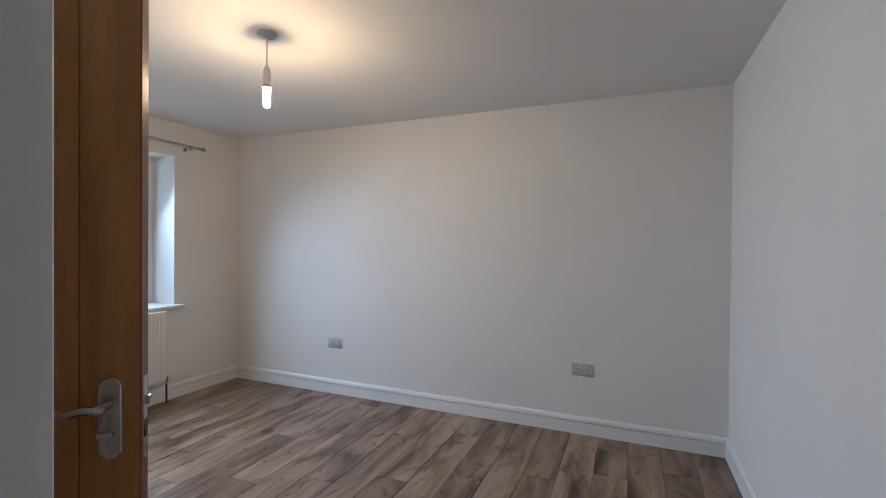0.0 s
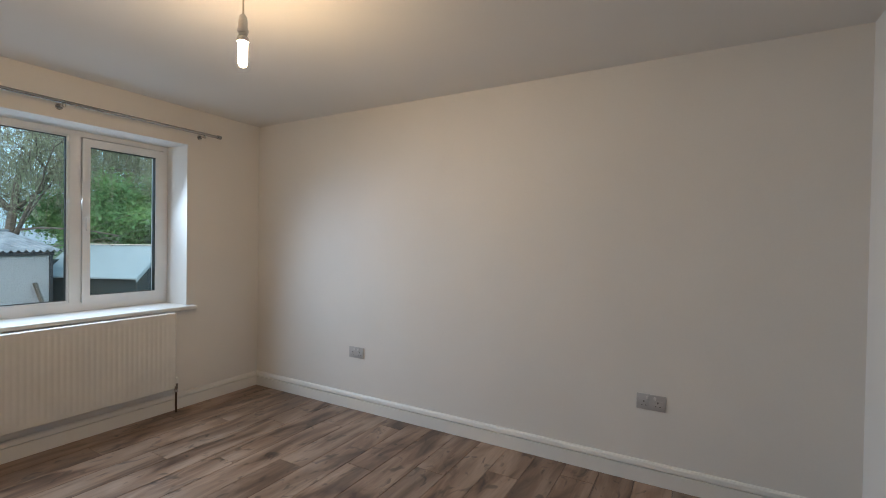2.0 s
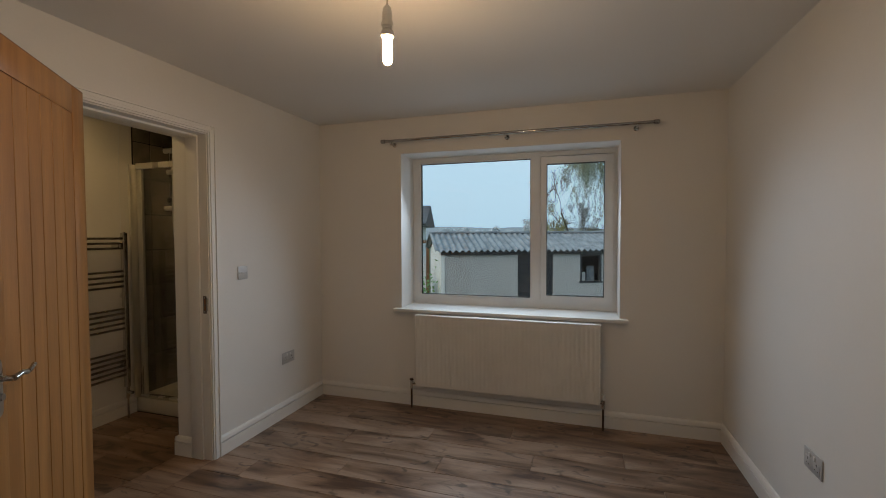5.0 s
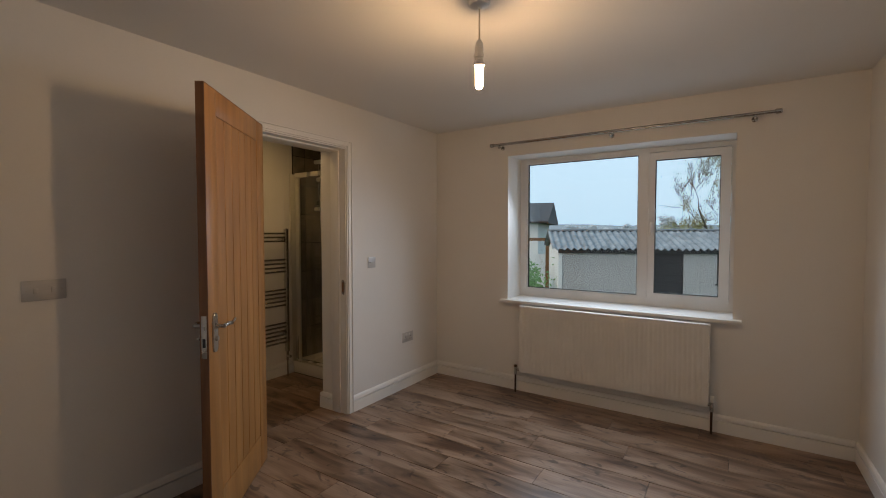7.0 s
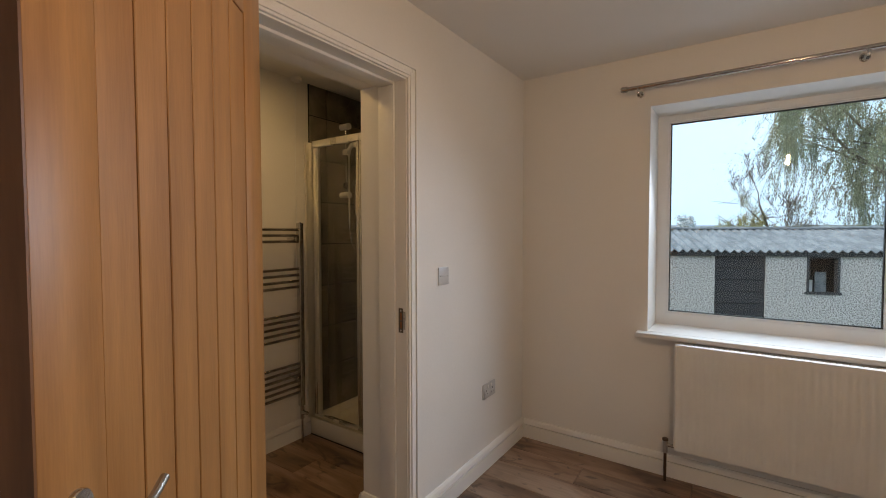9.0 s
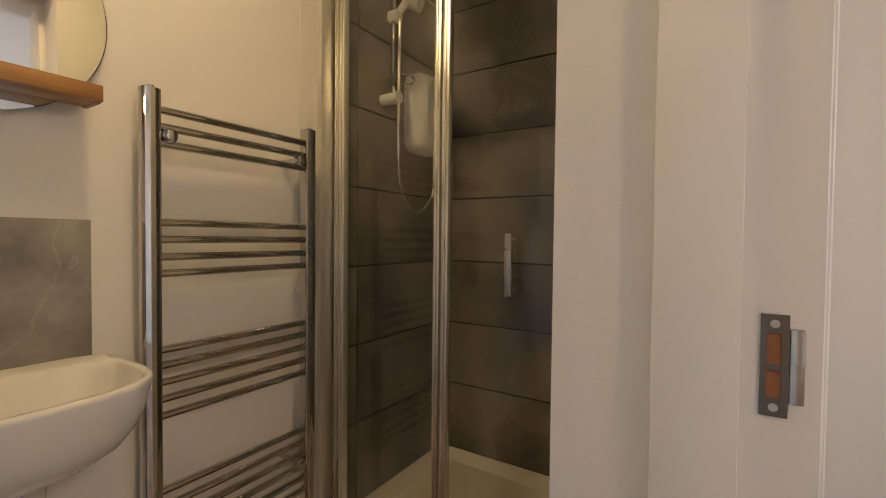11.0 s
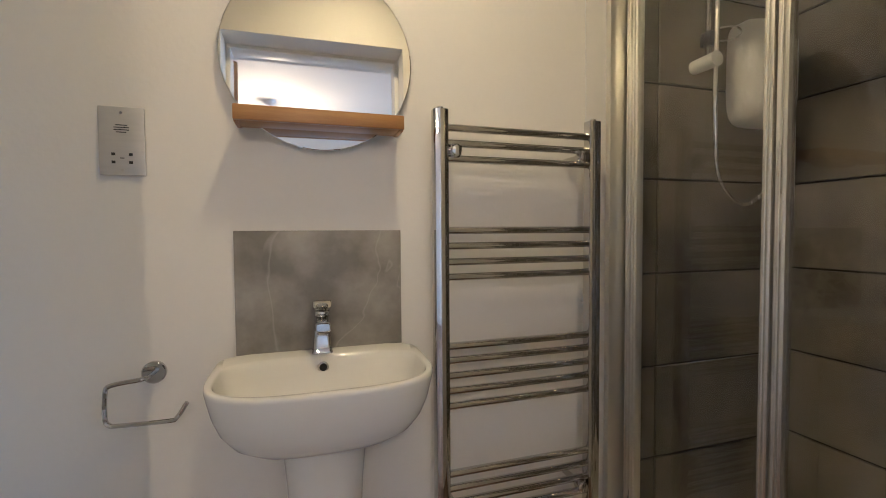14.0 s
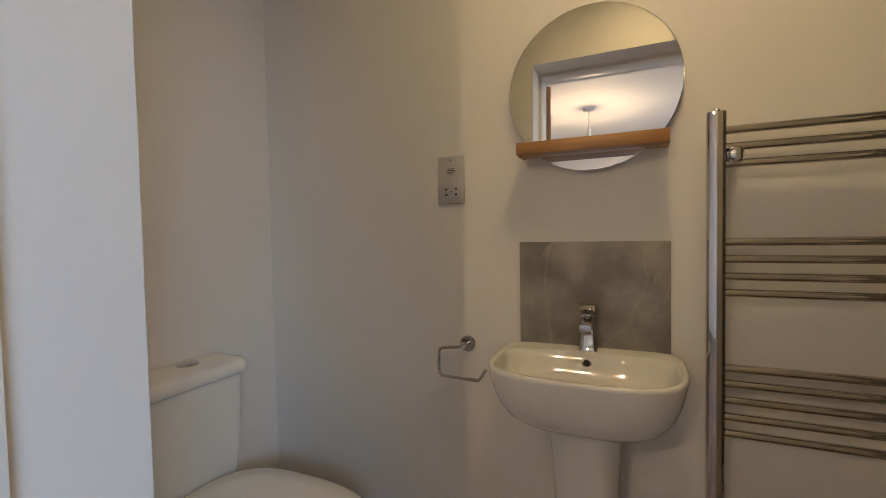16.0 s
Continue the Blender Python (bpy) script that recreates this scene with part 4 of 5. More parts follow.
loft(bm, [[(bx + w * math.copysign(abs(math.cos(a)) ** 0.5, math.cos(a)), y, (z0 + z1) / 2 + (z1 - z0) / 2 * math.copysign(abs(math.sin(a)) ** 0.5, math.sin(a)))
           for a in [2 * math.pi * k / 24 for k in range(24)]] for y, z0, z1, w in sp])
spout = part("spout", bm, CHROME, tap, smooth=0.8)
part("aerator", rod(bmesh.new(), (bx, TY + 0.056, 0.931), (bx, TY + 0.056, 0.922), 0.0125, 0.012, 20), GUNMETAL, spout)
part("cartridge_collar", lathe(bmesh.new(), [(0.0165, 0.959), (0.0185, 0.961), (0.0185, 0.966), (0.016, 0.968)], (bx, TY + 0.004, 0), 24), CHROME, tap)
bm = bmesh.new()
loft(bm, [rrect(bx - w, bx + w, y0, y1, z, 0.009, 4) for w, y0, y1, z in ((0.018, TY - 0.018, TY + 0.025, 0.966), (0.0215, TY - 0.021, TY + 0.038, 0.971), (0.022, TY - 0.022, TY + 0.046, 0.978), (0.0215, TY - 0.021, TY + 0.048, 0.985), (0.018, TY - 0.017, TY + 0.043, 0.988))])
for v in bm.verts:
    v.co.z += 0.22 * (v.co.y - TY)
part("lever", bm, CHROME, tap, smooth=0.8)

# ---- toilet ----
tyc = -0.845
wc = thing("toilet", (-0.75, tyc, 0), "white close-coupled toilet with closed seat", "toilet")


cy0, cy1, cf = tyc - 0.18, tyc + 0.18, -0.660
bm = loft(bmesh.new(), [rrect(cf + 0.03, BE, cy0 + 0.02, cy1 - 0.02, 0.40, 0.03), rrect(cf + 0.012, BE, cy0 + 0.006, cy1 - 0.006, 0.60, 0.03), rrect(cf + 0.004, BE, cy0 + 0.003, cy1 - 0.003, 0.768, 0.03), rrect(cf + 0.006, BE, cy0 + 0.005, cy1 - 0.005, 0.7695, 0.03), rrect(cf + 0.022, BE, cy0 + 0.02, cy1 - 0.02, 0.770, 0.02), rrect(cf + 0.022, BE, cy0 + 0.02, cy1 - 0.02, 0.776, 0.02)])
part("cistern", bm, CERAM, wc, smooth=0.9)
bm = loft(bmesh.new(), [rrect(cf - 0.006, BE, cy0 - 0.007, cy1 + 0.007, 0.774, 0.034), rrect(cf - 0.008, BE, cy0 - 0.009, cy1 + 0.009, 0.777, 0.036), rrect(cf - 0.008, BE, cy0 - 0.009, cy1 + 0.009, 0.800, 0.036),
                        rrect(cf - 0.001, BE - 0.003, cy0 - 0.002, cy1 + 0.002, 0.812, 0.036), rrect(cf + 0.02, BE - 0.02, cy0 + 0.02, cy1 - 0.02, 0.817, 0.03)])
lid = part("cistern_lid", bm, CERAM, wc, smooth=0.9)
bm = lathe(bmesh.new(), [(0.030, 0.814), (0.030, 0.820), (0.026, 0.823), (0.01, 0.8235)], (-0.575, tyc - 0.04, 0), 28)
part("flush_button", bm, CHROME, lid, "chrome dual flush button")


def oval(xc, half_l, half_w, z, n=40, back=0.75):
    """A toilet outline that points to -x, blunt at the back."""
    out = []
    for k in range(n):
        a = 2 * math.pi * k / n
        c, s = math.cos(a), math.sin(a)
        e = 1.0 if c < 0 else back * 0.7
        out.append((-0.66 + 1.2 * (xc + 0.66 + half_l * math.copysign(abs(c) ** e, c)), tyc + half_w * math.copysign(abs(s) ** 0.85, s), z * 1.085))
    return out


bm = loft(bmesh.new(), [oval(-0.80, 0.24, 0.105, 0.0), oval(-0.80, 0.23, 0.10, 0.05), oval(-0.80, 0.22, 0.10, 0.16), oval(-0.84, 0.24, 0.13, 0.27), oval(-0.87, 0.255, 0.165, 0.35), oval(-0.875, 0.26, 0.178, 0.395), oval(-0.875, 0.255, 0.175, 0.402)])
part("bowl", bm, CERAM, wc, smooth=0.9)
bm = loft(bmesh.new(), [oval(-0.885, 0.235, 0.178, 0.404), oval(-0.887, 0.24, 0.183, 0.409), oval(-0.887, 0.24, 0.183, 0.418), oval(-0.886, 0.236, 0.18, 0.421)])
part("seat_ring", bm, CERAM, wc, smooth=0.9)
bm = loft(bmesh.new(), [oval(-0.885, 0.236, 0.18, 0.424), oval(-0.887, 0.242, 0.185, 0.428), oval(-0.887, 0.242, 0.185, 0.438), oval(-0.885, 0.232, 0.176, 0.446), oval(-0.885, 0.17, 0.12, 0.451)])
part("seat_lid", bm, CERAM, wc, "closed seat lid", smooth=0.9)
for y in (tyc - 0.075, tyc + 0.075):
    part("hinge", rod(bmesh.new(), (-0.668, y - 0.02, 0.461), (-0.668, y + 0.02, 0.461), 0.012), CHROME, wc)

# ---- roll holder, shaver socket, pull cord, ceiling light ----
rh = thing("toilet_roll_holder", (-1.298, BS, 0.845), "empty chrome toilet roll holder on the wall", "toilet roll holder")
part("rose", lathe(bmesh.new(), [(0.0245, 0), (0.0245, 0.008), (0.022, 0.0105)], (-1.298, BS, 0.845), 28, "Y"), CHROME, rh)
bm = pipe(bmesh.new(), curve_pts([(-1.298, BS + 0.008, 0.845), (-1.296, BS + 0.042, 0.845), (-1.283, BS + 0.052, 0.844), (-1.235, BS + 0.053, 0.838), (-1.223, BS + 0.053, 0.825), (-1.221, BS + 0.053, 0.77),
                                  (-1.228, BS + 0.053, 0.755), (-1.245, BS + 0.053, 0.752), (-1.335, BS + 0.053, 0.75), (-1.352, BS + 0.053, 0.756), (-1.372, BS + 0.053, 0.786)], 6), 0.0048, 10)
part("arm", bm, CHROME, rh, "bent chrome rod")

sv = thing("shaver_socket", (-1.252, BS, 1.350), "brushed steel shaver socket plate on the wall", "shaver socket", "electrical plates")
part("plate", B(-1.295, -1.209, BS, BS + 0.007, 1.277, 1.423, bevel=0.0025), STEEL, sv)
for dx in (-0.016, 0.016):
    for dz in (-0.028, -0.045):
        part("pin_hole", B(-1.252 + dx - 0.0035, -1.252 + dx + 0.0035, BS + 0.0065, BS + 0.0076, 1.35 + dz - 0.003, 1.35 + dz + 0.003), BLACK, sv)
for dz, w in ((0.034, 0.011), (0.029, 0.014), (0.024, 0.014), (0.019, 0.009), (-0.036, 0.004)):
    part("lettering", B(-1.252 - w, -1.252 + w, BS + 0.0065, BS + 0.0074, 1.35 + dz - 0.001, 1.35 + dz + 0.001), BLACK, sv, "rows of tiny dark lettering")
for dz in (0.06, -0.062):
    part("screw", rod(bmesh.new(), (-1.252, BS + 0.006, 1.35 + dz), (-1.252, BS + 0.0078, 1.35 + dz), 0.003, seg=8), NICKEL, sv)

cord = thing("pull_cord", (-2.40, BS + 0.02, 0.97), "white light pull cord with a small bell", "pull cord")
part("cord", pipe(bmesh.new(), curve_pts([(-2.400, BS + 0.018, 0.98), (-2.398, BS + 0.016, 1.2), (-2.404, BS + 0.017, 1.5), (-2.399, BS + 0.02, 1.9), (-2.40, BS + 0.03, 2.372)], 5), 0.0013, 6), UPVC, cord)
part("bell", lathe(bmesh.new(), [(0.009, 0.945), (0.0105, 0.948), (0.0065, 0.972), (0.003, 0.985)], (-2.40, BS + 0.018, 0), 16), PLAST, cord)
part("ceiling_switch", lathe(bmesh.new(), [(0.035, 2.399), (0.035, 2.380), (0.02, 2.370), (0.004, 2.366)][::-1], (-2.40, BS + 0.04, 0), 24), PLAST, cord)
LX, LY = -1.83, -0.79
cl = thing("ceiling_light", (LX, LY, H), "round flush ceiling light, lit warm", "ceiling light")
part("base", lathe(bmesh.new(), [(0.121, 2.356), (0.123, 2.353), (0.13, 2.356), (0.132, 2.398)], (LX, LY, 0), 40), PLAST, cl)
part("diffuser", lathe(bmesh.new(), [(0.04, 2.355), (0.10, 2.357), (0.117, 2.361), (0.119, 2.372)], (LX, LY, 0), 40), BATHLAMP, cl, "lit opal diffuser")

# ---- outdoors ----
GZ = -1.06
ground = structure("ground", blocks((-1500, 1500, -1500, 1500, GZ - 0.2, GZ)), GRASS, "rough garden grass beyond the window", "ground")
structure("house_wall", blocks((WOUT, E + 0.15, -2.05, N + 0.2, GZ + 0.001, -0.151)), RENDERW, "rendered plinth of the house", "wall")
structure("roof", blocks((WOUT - 0.0, E + 0.15, -2.05, N + 0.2, H + 0.16, H + 0.25)), ROOFT, "roof above the room", "roof")
structure("wall_hall_ceiling", blocks((-0.28, E + 0.15, -2.05, BS - 0.751, H, H + 0.15)), CEIL, "plain hallway ceiling", "ceiling")

# pebbledashed garage, its long wall turned from the window
GA = 24.6
GL, GD = 5.92, 2.7
gar = thing("garage", (-9.46, -0.90, GZ), "pebbledashed garage with corrugated roof and black boarded door", "garage", rz=GA)
ge = 2.07                                                  # eaves above the ground
# local: y along the wall away from its near corner, -x behind it
dY0, dY1, wY0, wY1 = 1.80, 2.66, 3.33, 3.86
part("wall", blocks((-0.12, 0, 0, dY0, 0, ge), (-0.12, 0, dY1, wY0, 0, ge), (-0.12, 0, wY1, GL, 0, ge), (-0.12, 0, wY0, wY1, 0, 1.36), (-GD, -GD + 0.12, 0, GL, 0, ge),
                    (-0.12, 0, dY0, dY1, ge - 0.03, ge), (-0.12, 0, wY0, wY1, ge - 0.04, ge)), DASH, gar, "grey pebbledash panels", local=True, smooth=0)
for y in (0.0, GL - 0.1):
    bm = bmesh.new()
    v0 = [bm.verts.new(p) for p in ((-0.12, y, 0), (-GD + 0.12, y, 0), (-GD + 0.12, y, ge), (-GD / 2, y, ge + 0.42), (-0.12, y, ge))]
    v1 = [bm.verts.new((v.co.x, y + 0.1, v.co.z)) for v in v0]
    bm.faces.new(v0)
    bm.faces.new(v1[::-1])
    for i in range(5):
        bm.faces.new((v0[i], v1[i], v1[(i + 1) % 5], v0[(i + 1) % 5]))
    part("gable", bm, RENDERW if y == 0 else DASH, gar, "pale painted end panel" if y == 0 else "", local=True, smooth=0)
for y in (0.44, 0.88, 1.32, 2.98, 4.30, 4.72, 5.14, 5.56):
    part("panel_joint", B(-0.01, 0.006, y - 0.022, y + 0.022, 0.02, ge - 0.06, bevel=0.003, seg=1), DASH, gar, "pale vertical joint between wall panels", local=True)
for k in range(9):
    z = 0.02 + k * 0.222
    part("door_board", B(-0.06, -0.028 + 0.006 * (k % 2), dY0, dY1, z, z + 0.218, bevel=0.006, seg=1), BOARDS, gar, "black stained horizontal door board", local=True)
part("window_frame", blocks((-0.08, 0.012, wY0, wY0 + 0.04, 1.36, ge - 0.04), (-0.08, 0.012, wY1 - 0.04, wY1, 1.36, ge - 0.04), (-0.08, 0.02, wY0 - 0.03, wY1 + 0.03, 1.33, 1.37), (-0.08, 0.012, wY0 + 0.04, wY1 - 0.04, ge - 0.09, ge - 0.04)),
     FASCIA, gar, "dark window frame", local=True)
part("leaning_board", B(-0.30, -0.28, wY0 + 0.05, wY0 + 0.26, 1.0, 1.56), RENDERW, gar, "pale board inside", local=True)
bm = B(-0.26, -0.25, wY0 + 0.28, wY1 - 0.06, 1.0, 1.72)
part("leaning_pane", bm, CORR, gar, "grey sheet leaning inside", local=True)
part("interior", blocks((-1.6, -1.5, 0.1, GL - 0.1, 0.0, ge)), BOARDS, gar, local=True)
part("fascia", B(0.02, 0.045, -0.02, GL + 0.02, ge - 0.055, ge + 0.03, bevel=0.004), FASCIA, gar, local=True)
part("corner_trim", B(-0.02, 0.018, -0.01, 0.07, 0, ge - 0.06), RENDERW, gar, local=True)
part("corner_trim", B(-0.02, 0.02, GL - 0.06, GL + 0.012, 0, ge - 0.06), FASCIA, gar, local=True)
pitch_c = 0.146
for side in (1, -1):
    sheets = 6
    for sI in range(sheets):
        bm = bmesh.new()
        y0 = -0.15 + sI * (GL + 0.3) / sheets
        y1 = y0 + (GL + 0.3) / sheets + 0.02
        cols = int((y1 - y0) / pitch_c * 8)
        top, low = [], []
        lift = 0.004 * (sI % 2) + random.uniform(-0.004, 0.004)
        for i in range(cols + 1):
            y = y0 + (y1 - y0) * i / cols
            w = 0.026 * math.sin(2 * math.pi * y / pitch_c) + lift
            xe, xr = (0.10, -GD / 2) if side > 0 else (-GD - 0.1, -GD / 2)
            top.append((bm.verts.new((xr, y, ge + 0.47 + w)), bm.verts.new((xr, y, ge + 0.455 + w))))
            low.append((bm.verts.new((xe, y, ge + 0.045 + w)), bm.verts.new((xe, y, ge + 0.030 + w))))
        for i in range(cols):
            bm.faces.new((top[i][0], top[i + 1][0], low[i + 1][0], low[i][0]))
            bm.faces.new((top[i][1], low[i][1], low[i + 1][1], top[i + 1][1]))
            bm.faces.new((low[i][0], low[i + 1][0], low[i + 1][1], low[i][1]))
        part("roof_sheet", bm, CORR, gar, "weathered corrugated cement sheet", local=True, smooth=0.9)
bm = bmesh.new()
for i in range(7):
    y = -0.15 + i * (GL + 0.3) / 7
    box(bm, -GD / 2 - 0.13, -GD / 2 + 0.13, y, y + (GL + 0.3) / 7 + 0.02, ge + 0.455 + 0.006 * (i % 2), ge + 0.50 + 0.006 * (i % 2), bevel=0.015)
part("ridge", bm, CORR, gar, local=True)

# length of timber leaning on the garage wall
stick = thing("leaning_timber", (-9.46, -0.90, GZ), "weathered grey-brown timber leaning on the garage wall", "timber", rz=GA)
bm = bmesh.new()
box(bm, -0.035, 0.035, -0.025, 0.025, 0, 1.5, bevel=0.004, seg=1)
bm.transform(Matrix.Translation((0.40, 5.72, 0)) @ Matrix.Rotation(radians(-12.5), 4, "Y") @ Matrix.Rotation(radians(9), 4, "X"))
part("timber", bm, BARK, stick, local=True, smooth=0)

# dark green shed
shed = thing("garden_shed", (-11.1, 6.33, GZ), "dark green timber shed with grey felt roof", "shed", rz=GA)
sw, sl = 0.78, 2.3                                         # half width along local y, length along -x
eh, rh_ = 1.58, 2.25
part("front", B(-0.04, 0, -sw, sw, 0, eh, bevel=0.002), SHEDG, shed, local=True)
for k in range(12):
    part("board", B(0.0, 0.014, -sw, sw, 0.01 + k * 0.135, 0.01 + k * 0.135 + 0.13, bevel=0.004, seg=1), SHEDG, shed, local=True)
bm = bmesh.new()
v0 = [bm.verts.new(p) for p in ((0.01, -sw, eh), (0.01, sw, eh), (0.01, 0, rh_ - 0.03))]
v1 = [bm.verts.new((v.co.x - 0.05, v.co.y, v.co.z)) for v in v0]
bm.faces.new(v0)
bm.faces.new(v1[::-1])
for i in range(3):
    bm.faces.new((v0[i], v1[i], v1[(i + 1) % 3], v0[(i + 1) % 3]))
part("gable", bm, SHEDG, shed, local=True, smooth=0)
for y in (-sw, sw - 0.04):
    part("side", blocks((-sl, -0.04, y, y + 0.04, 0, eh)), SHEDG, shed, local=True)
part("back", blocks((-sl, -sl + 0.04, -sw, sw, 0, eh + 0.3)), SHEDG, shed, local=True)
for s in (-1, 1):
    bm = bmesh.new()
    a = [(0.08, s * 0.0, rh_), (-sl - 0.08, 0.0, rh_), (-sl - 0.08, s * (sw + 0.12), eh - 0.07), (0.08, s * (sw + 0.12), eh - 0.07)]
    v0 = [bm.verts.new(p) for p in a]
    v1 = [bm.verts.new((p[0], p[1], p[2] - 0.03)) for p in a]
    bm.faces.new(v0)
    bm.faces.new(v1[::-1])
    for i in range(4):
        bm.faces.new((v0[i], v1[i], v1[(i + 1) % 4], v0[(i + 1) % 4]))
    part("roof_felt", bm, FELT, shed, "grey mineral felt", local=True, smooth=0)
    bm = bmesh.new()
    a = [(0.085, 0, rh_ - 0.005), (0.085, s * (sw + 0.12), eh - 0.075), (0.085, s * (sw + 0.12), eh - 0.165), (0.085, 0, rh_ - 0.095)]
    v0 = [bm.verts.new(p) for p in a]
    v1 = [bm.verts.new((p[0] + 0.02, p[1], p[2])) for p in a]
    bm.faces.new(v0)
    bm.faces.new(v1[::-1])
    for i in range(4):
        bm.faces.new((v0[i], v1[i], v1[(i + 1) % 4], v0[(i + 1) % 4]))
    part("bargeboard", bm, FELT, shed, local=True, smooth=0)
part("ridge_cap", B(-sl - 0.08, 0.09, -0.06, 0.06, rh_ - 0.012, rh_ + 0.012, bevel=0.008), material("pale_ridge_capping", (0.72, 0.68, 0.58), 0.8, scale=4), shed, local=True)


# trees
def leaf_mesh(name, pts, dirs, size, mat, ratio=0.35):
    """Many small pointed leaves: one folded diamond at each point."""
    rng = np.random.default_rng(len(pts))
    p, d = np.array(pts), np.array(dirs)
    k = len(p)
    d = d / np.maximum(1e-6, np.linalg.norm(d, axis=1, keepdims=True))
    u = np.cross(d, rng.normal(size=(k, 3)))
    u /= np.maximum(1e-6, np.linalg.norm(u, axis=1, keepdims=True))
    ln = size * rng.uniform(0.6, 1.4, (k, 1))
    v = np.stack([p, p + d * ln * 0.5 + u * ln * ratio, p + d * ln, p + d * ln * 0.5 - u * ln * ratio], axis=1).reshape(-1, 3)
    me = bpy.data.meshes.new(name)
    me.from_pydata(v.tolist(), [], [(4 * i, 4 * i + 1, 4 * i + 2, 4 * i + 3) for i in range(k)])
    me.materials.append(mat)
    return me


def tree(name, base, height, spread, label, leafmat, seed, weeping=0.0, leaves=9000, leaf=0.12, trunk_r=0.18, crown_from=0.3, levels=4, front=99.0, upright=0.0, south=-99.0):
    rng = random.Random(seed)
    t = thing(name, base, label, "tree")
    bm = bmesh.new()
    tips = []

    def grow(p, d, length, r, level):
        n = 5
        pts, rr = [p], [r]
        for i in range(n):
            d = (d + Vector((rng.gauss(0, 0.16), rng.gauss(0, 0.16), rng.gauss(0.04, 0.10) - (0.10 * weeping if level > 1 else 0)))).normalized()
            if level and base[1] + p.y + d.y * length / n < south:
                d = Vector((d.x, abs(d.y) * 0.4, d.z + 0.35)).normalized()
            p = p + d * length / n
            pts.append(p)
            rr.append(r * (1 - 0.6 * (i + 1) / n))
        pipe(bm, pts, rr, 7 if level < 2 else 5 if level < 3 else 4)
        if level >= levels - 1:
            tips.extend((q, d) for q in pts[1:])
        if level < levels:
            kids = rng.randint(3, 4) if level else 7
            for k in range(kids):
                i = rng.randint(2 if level else 1, n)
                a = rng.uniform(0, 2 * math.pi)
                side = Vector((math.cos(a), math.sin(a), rng.uniform(-0.1, 0.75) + upright))
                nd = (d * 0.55 + side * (0.95 if level == 0 else 0.8)).normalized()
                ll = spread * rng.uniform(0.75, 1.15) if level == 0 else length * rng.uniform(0.5, 0.75)
                grow(pts[i], nd, ll, max(0.006, rr[i] * 0.62), level + 1)

    grow(Vector((0, 0, 0)), Vector((rng.uniform(-0.1, 0.1), rng.uniform(-0.1, 0.1), 1)), height * 0.62, trunk_r, 0)
    part("trunk", bm, BARK, t, "bare trunk and branches", local=True)
    pts, dirs = [], []
    if weeping:
        # hanging twigs with leaves along them
        tw = bmesh.new()
        for q in range(leaves // 70):
            c, d = tips[rng.randrange(len(tips))]
            if base[0] + c.x > front:
                continue
            ln, dx, dy = rng.uniform(0.3, 1.6) * weeping, rng.gauss(0, 0.26) * weeping, rng.gauss(0, 0.26) * weeping
            line = [c + Vector((dx * f, dy * f, 0.10 * f - ln * f * f ** 0.4)) for f in (0, 0.2, 0.45, 0.72, 1.0)]
            pipe(tw, line, [0.006, 0.005, 0.005, 0.004, 0.003], 3)
            for k in range(70):
                f = rng.random() ** 0.8
                s_ = Vector((dx * f, dy * f, 0.10 * f - ln * f ** 1.4))
                pts.append(tuple(c + s_ + Vector((rng.gauss(0, 0.035), rng.gauss(0, 0.035), rng.gauss(0, 0.05)))))
                dirs.append((rng.gauss(0, 0.6), rng.gauss(0, 0.6), -0.8))
        part("twigs", tw, BARK, t, "fine hanging twigs", local=True)
    else:
        for q in range(leaves):
            c, d = tips[rng.randrange(len(tips))]
            if base[0] + c.x > front:
                continue
            pts.append(tuple(c + Vector((rng.gauss(0, 0.22), rng.gauss(0, 0.22), rng.gauss(0, 0.18)))))
            dirs.append((rng.gauss(0, 1), rng.gauss(0, 1), rng.gauss(-0.2, 0.7)))
    crown = new("crown", leaf_mesh("crown", pts, dirs, leaf, leafmat, 0.13 if weeping else 0.34))
    crown.parent = t
    tagged(crown, "sparse hanging foliage" if weeping else "dense small leaves")
    return t


WL = "tall thinning willow with hanging grey-green strands"
tree("willow_tree", (-16.0, 4.7, GZ), 8.4, 3.5, WL, WILLOWLEAF, 4, weeping=1.15, leaves=150000, leaf=0.066, trunk_r=0.16, front=-13.2, south=1.9)
tree("willow_tree", (-17.5, 8.4, GZ), 9.5, 3.6, WL, WILLOWLEAF, 9, weeping=1.15, leaves=140000, leaf=0.07, trunk_r=0.17, front=-13.6)
tree("weeping_shrub", (-15.5, 1.55, GZ), 3.3, 1.15, "low yellowing weeping tree behind the garage", LEMONLEAF, 12, weeping=0.6, leaves=14000, leaf=0.05, trunk_r=0.07)
tree("bare_tree", (-16.2, 2.45, GZ), 5.9, 0.9, "slender nearly leafless tree behind the garage", WILLOWLEAF, 15, leaves=1500, leaf=0.04, trunk_r=0.06, levels=5, upright=0.75)
EL = "dense green garden tree behind the shed"
tree("evergreen_tree", (-15.2, 7.4, GZ), 3.2, 1.5, EL, GREENLEAF, 21, leaves=52000, leaf=0.085, trunk_r=0.12, front=-13.4)
tree("evergreen_tree", (-15.0, 12.2, GZ), 3.9, 1.9, EL, GREENLEAF, 22, leaves=56000, leaf=0.09, trunk_r=0.14, front=-13.0)
tree("evergreen_tree", (-12.2, 11.2, GZ), 2.9, 1.4, EL, GREENLEAF, 23, leaves=46000, leaf=0.08, trunk_r=0.11)
